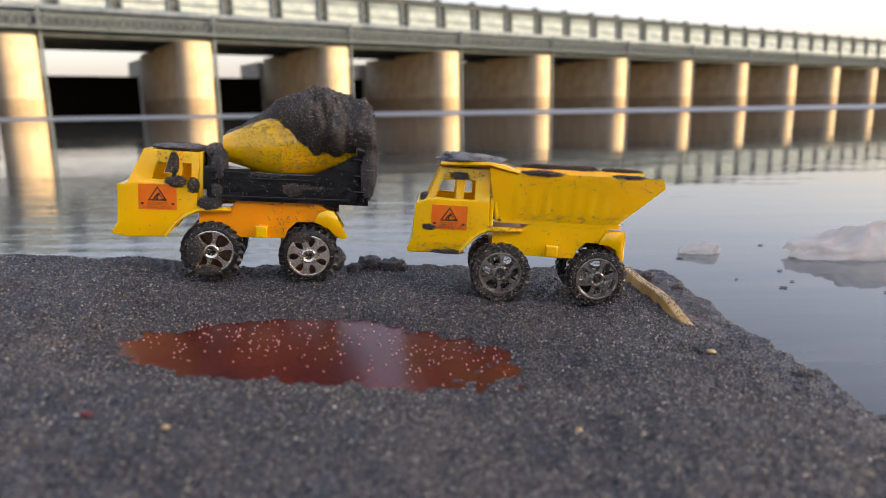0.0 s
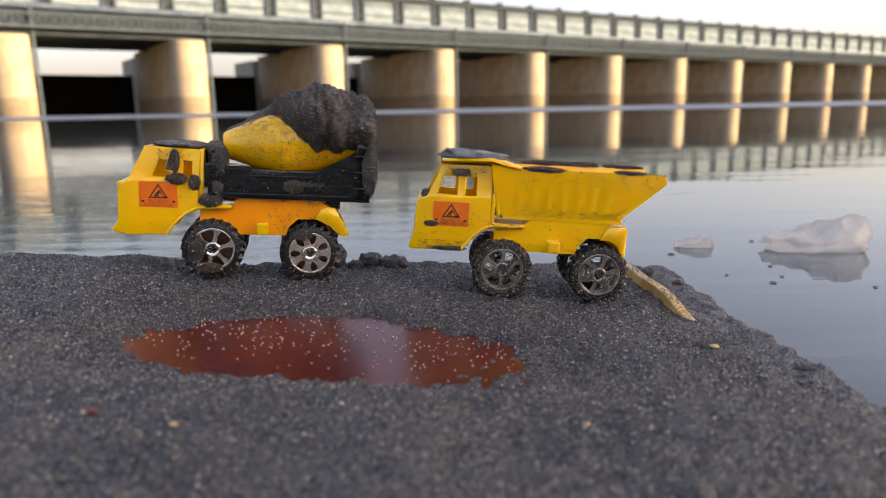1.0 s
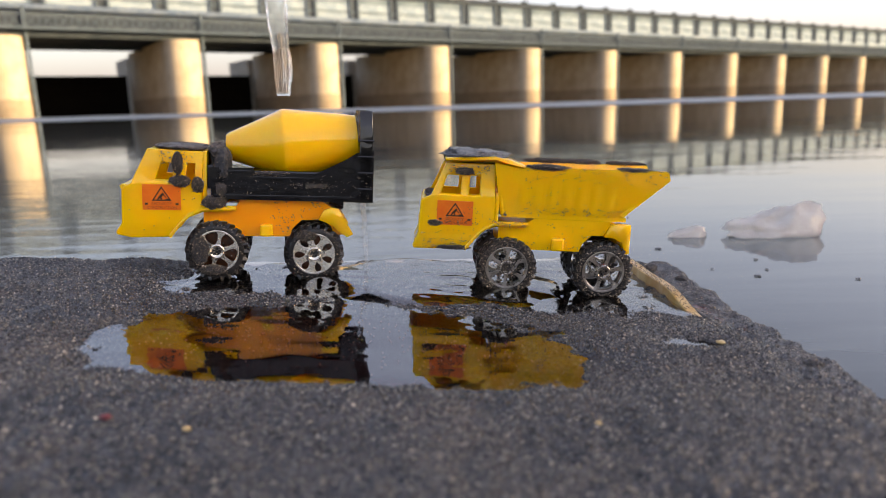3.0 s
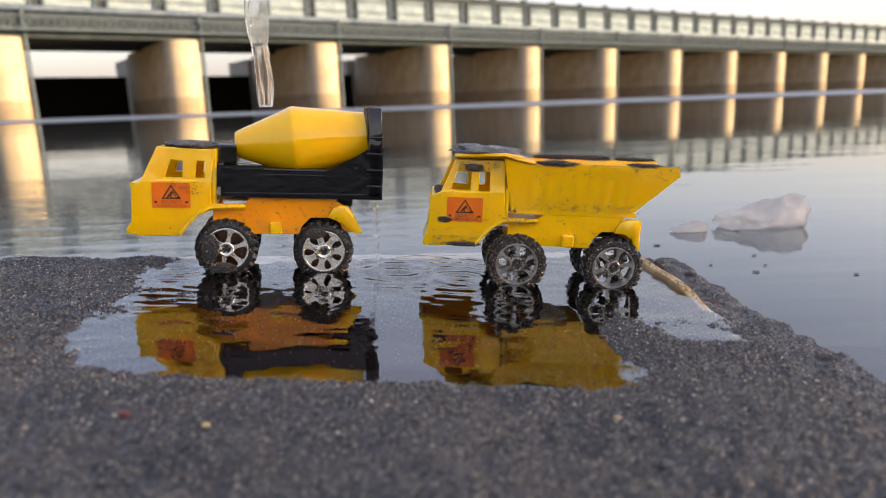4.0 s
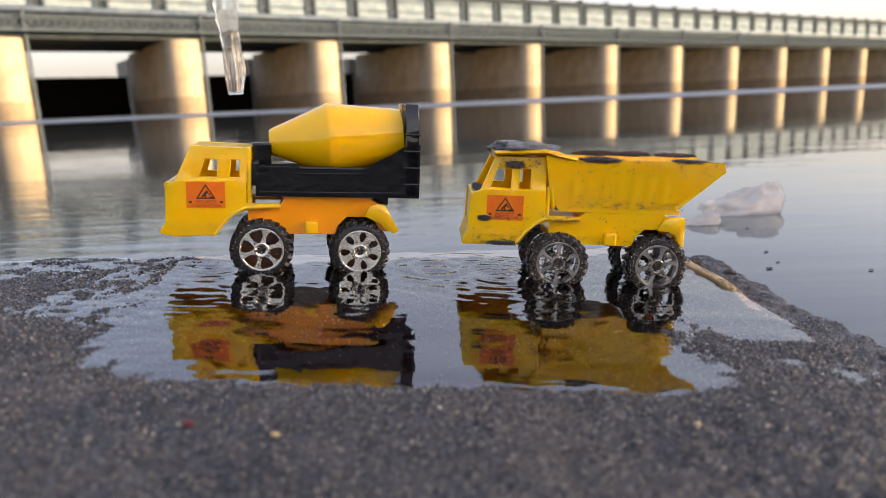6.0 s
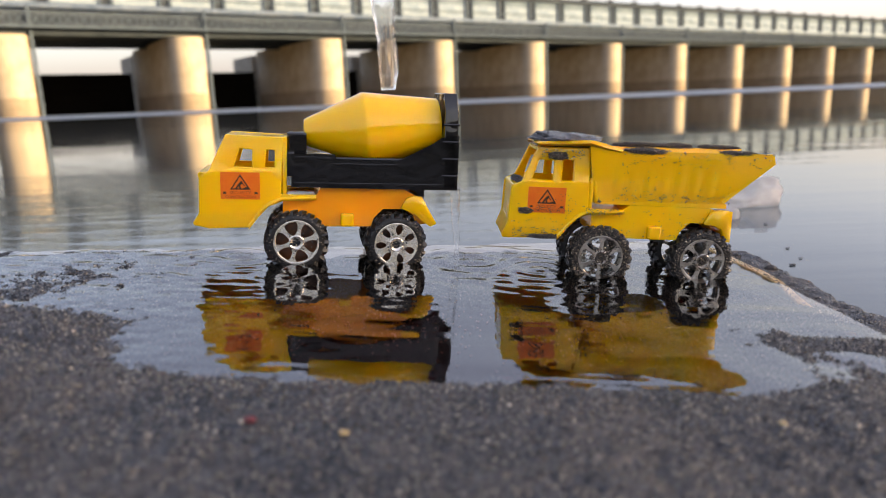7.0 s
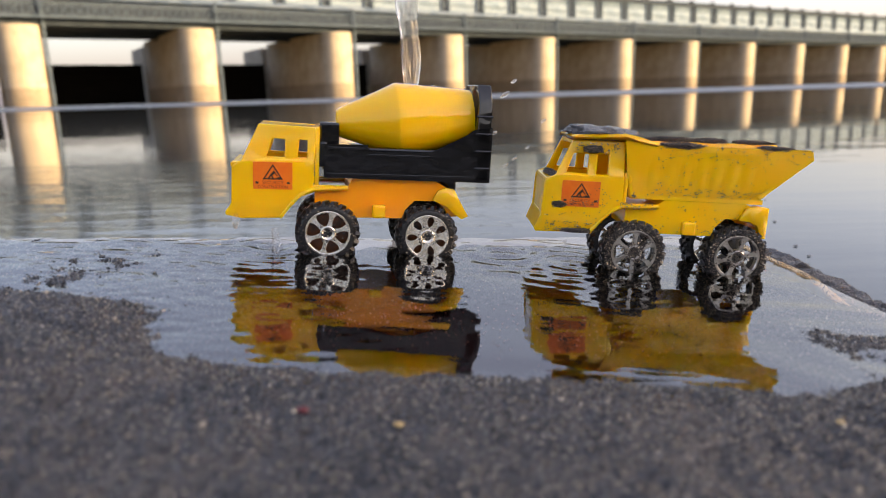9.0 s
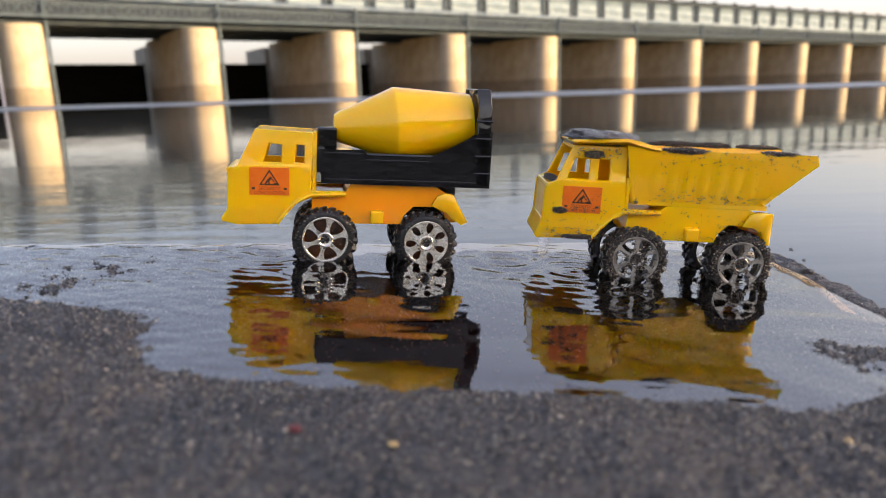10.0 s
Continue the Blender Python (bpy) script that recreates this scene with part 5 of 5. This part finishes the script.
def motions():
    levels = [(0, -0.0034), (1.9, -0.0034), (2.3, -0.0020), (2.7, -0.0008), (3.4, 0.0006), (4.0, 0.0013), (5.5, 0.0017), (7.0, 0.0025), (10.0, 0.0027)]
    walk(puddle, [(t, BED @ pose(0.00012 * t, -0.0001 * t, z)) for t, z in levels])
    walk(trickle, [(t, BED @ pose(dx, 0, z)) for t, dx, z in ((0, 0, -0.003), (1.3, 0, -0.003), (1.55, 0, 0.0004), (2.0, 0.001, 0.0010), (2.7, 0.002, 0.0013), (3.8, 0.003, 0.0008), (4.6, 0.003, -0.001), (10, 0.003, -0.003))])
    # sand: rests, slides off, sinks behind the wheel
    for ob, when, seed in dirt:
        r = random.Random(seed)
        back = 0.012 + 0.01 * r.random() if when < 5 else -0.004
        if seed in (51, 56, 58, 60):
            rows = [(0, MIXER_AT), (when, MIXER_AT), (when + 0.06, MIXER_AT @ pose(0.002, 0.010, -0.005, -14, 0, 2)), (when + 0.13, MIXER_AT @ pose(0.003, 0.024, -0.026, -24, 0, 4)),
                    (when + 0.22, MIXER_AT @ pose(0.003, 0.030, -0.075, -30, 0, 4)), (10, MIXER_AT @ pose(0.003, 0.030, -0.11, -30, 0, 4))]
        else:
            rows = [(0, MIXER_AT), (when, MIXER_AT), (when + 0.05, MIXER_AT @ pose(back * 0.5, -0.002, -0.012, 8, 6, 4)), (when + 0.11, MIXER_AT @ pose(back, -0.003, -0.034, 14, 12, 6)),
                (when + 0.2, MIXER_AT @ pose(back, -0.001, -0.070, 16, 14, 8)), (10, MIXER_AT @ pose(back, 0, -0.075, 16, 14, 8))]
        walk(ob, rows)
    walk(drum_grains, [(0, MIXER_AT), (2.33, MIXER_AT), (2.41, MIXER_AT @ pose(0.006, -0.001, -0.020)), (2.5, MIXER_AT @ pose(0.008, 0, -0.072)), (10, MIXER_AT @ pose(0.008, 0, -0.075))])
    walk(low_grains, [(0, MIXER_AT), (3.7, MIXER_AT), (4.1, MIXER_AT @ pose(0, -0.0005, -0.02)), (4.4, MIXER_AT @ pose(0, 0, -0.05)), (10, MIXER_AT @ pose(0, 0, -0.055))])
    for c, x, y, r in clods:
        if -0.03 < x < 0.03:
            at = BED @ pose(x, y, sand_height(x, y) + r * 0.2 * MM)
            gone = 1.9 + 8 * abs(x)
            walk(c, [(0, at), (gone, at), (gone + 0.5, BED @ pose(x + 0.004, y, -0.004, 0, 20, 0)), (gone + 0.9, BED @ pose(x + 0.006, y, -0.012, 0, 30, 0)), (10, BED @ pose(x + 0.006, y, -0.012, 0, 30, 0))])
    walk(minibus, [(t, BAR @ pose(20.5 - 8.6 * t, 4.2, TOPZ + 1.5)) for t in (0, 2.5, 5, 7.5, 10)])
    # litter drifts with the stream
    walk(bag, [(t, pose(x, y, RIVER + 0.002, 0, 0, a)) for t, x, y, a in ((0, 0.262, 0.187, 5), (2.5, 0.242, 0.217, 8), (5, 0.233, 0.268, 12), (7, 0.217, 0.31, 15), (10, 0.19, 0.36, 20))])
    walk(scrap, [(t, pose(x, y, RIVER + 0.001, 0, 0, a)) for t, x, y, a in ((0, 0.177, 0.200, 0), (5, 0.180, 0.240, 6), (10, 0.180, 0.275, 12))])
    for i, (b, (x, y, r)) in enumerate(zip(bits, LITTER)):
        walk(b, [(0, pose(x, y, RIVER + 0.0005)), (5, pose(x - 0.02, y + 0.006, RIVER + 0.0005, 0, 0, 20)), (10, pose(x - 0.04, y + 0.012, RIVER + 0.0005, 0, 0, 40))])
    # the poured cord: waits above, then follows the pouring spot
    up = 0.16
    rows = [(0, pose(0.024, 0.0, up)), (1.3, pose(0.024, 0.0, up))]
    for i, (t, x, z) in enumerate(JET):
        if i and t - JET[i - 1][0] > 0.5:
            rows += [(JET[i - 1][0] + 0.5 * (t - JET[i - 1][0]), pose((x + JET[i - 1][1]) / 2, 0.012, 0.064))]
        rows.append((t, pose(x, 0.0 if 1.35 < t < 1.55 else 0.012, z, 0, 0, 40 * math.sin(i * 1.3))))
    rows += [(9.55, pose(-0.02, 0.012, 0.12)), (9.7, pose(-0.02, 0.012, up)), (10, pose(-0.02, 0.012, up))]
    walk(jet, rows)
    walk(fall, [(0, pose(-0.06, -0.004, up)), (7.0, pose(-0.062, -0.004, up)), (7.15, pose(-0.066, -0.008, 0.005)), (7.4, pose(-0.064, -0.008, 0.004, 0, 0, 30)), (7.6, pose(-0.060, -0.008, 0.005, 0, 0, 60)), (7.8, pose(-0.062, -0.008, 0.004, 0, 0, 30)),
                (8.0, pose(-0.058, -0.008, 0.004, 0, 0, 50)), (8.2, pose(-0.054, -0.008, 0.003, 0, 0, 80)), (8.35, pose(-0.052, -0.008, -0.02, 0, 0, 80)), (8.5, pose(-0.05, -0.008, -0.06, 0, 0, 80)), (10, pose(-0.05, -0.008, -0.06, 0, 0, 80))])
    walk(tail_fall, [(0, pose(-0.016, 0.010, up)), (1.5, pose(-0.016, 0.010, up)), (1.62, pose(-0.017, 0.012, 0.001)), (2.6, pose(-0.018, 0.012, 0.000, 0, 0, 60)), (4.0, pose(-0.017, 0.012, 0.001, 0, 0, 100)), (4.4, pose(-0.017, 0.012, -0.03, 0, 0, 120)), (6.3, pose(-0.014, 0.010, -0.03, 0, 0, 120)),
                     (6.8, pose(-0.0145, 0.006, 0.001, 0, 0, 140)), (7.5, pose(-0.0145, 0.006, 0.001, 0, 0, 180)), (7.8, pose(-0.0145, 0.006, -0.03, 0, 0, 200)), (10, pose(-0.0145, 0.006, -0.03, 0, 0, 200))])
    walk(nose_fall, [(0, pose(-0.086, -0.006, -0.03)), (5.1, pose(-0.086, -0.006, -0.03)), (5.25, pose(-0.0865, -0.008, 0.006)), (5.7, pose(-0.0855, -0.008, 0.006, 0, 0, 60)), (5.95, pose(-0.0855, -0.008, -0.02, 0, 0, 60)), (8.8, pose(-0.0825, -0.006, -0.02, 0, 0, 60)), (8.95, pose(-0.0825, -0.006, 0.005, 0, 0, 60)), (9.15, pose(-0.0825, -0.006, -0.01, 0, 0, 60)), (10, pose(-0.0825, -0.006, -0.03, 0, 0, 60))])
    walk(nose_drop, [(0, MIXER_AT @ pose(-0.0440, -0.009, 0.022)), (8.3, MIXER_AT @ pose(-0.0440, -0.009, 0.022)), (8.7, MIXER_AT @ pose(-0.0440, -0.0105, 0.0132)), (9.6, MIXER_AT @ pose(-0.0440, -0.0105, 0.0128)), (9.75, MIXER_AT @ pose(-0.044, -0.0105, -0.004)), (10, MIXER_AT @ pose(-0.044, -0.0105, -0.006))])
    walk(front_drop, [(0, DUMPER_AT @ pose(-0.0455, -0.008, 0.022)), (9.3, DUMPER_AT @ pose(-0.0455, -0.008, 0.022)), (9.7, DUMPER_AT @ pose(-0.0455, -0.0105, 0.0128)), (10, DUMPER_AT @ pose(-0.0455, -0.0105, 0.0112))])
    # splashes: each drop flies its arc and falls into the puddle
    for d, t0, x, z, vx, vy, vz in drops:
        rows = [(0, pose(x, 0.012, up)), (t0 - 0.07, pose(x, 0.012, up)), (t0, pose(x, 0.008, z))]
        for k in (1, 2, 3, 4):
            q = 0.045 * k
            rows.append((t0 + q, pose(x + vx * q, 0.008 + vy * q, z + vz * q - 4.9 * q * q, 0, 60 * (1 if vx > 0 else -1), 0)))
        rows += [(t0 + 0.26, pose(x + vx * 0.2, 0.008 + vy * 0.2, -0.03)), (10, pose(x + vx * 0.2, 0.008 + vy * 0.2, -0.03))]
        walk(d, rows)


motions()
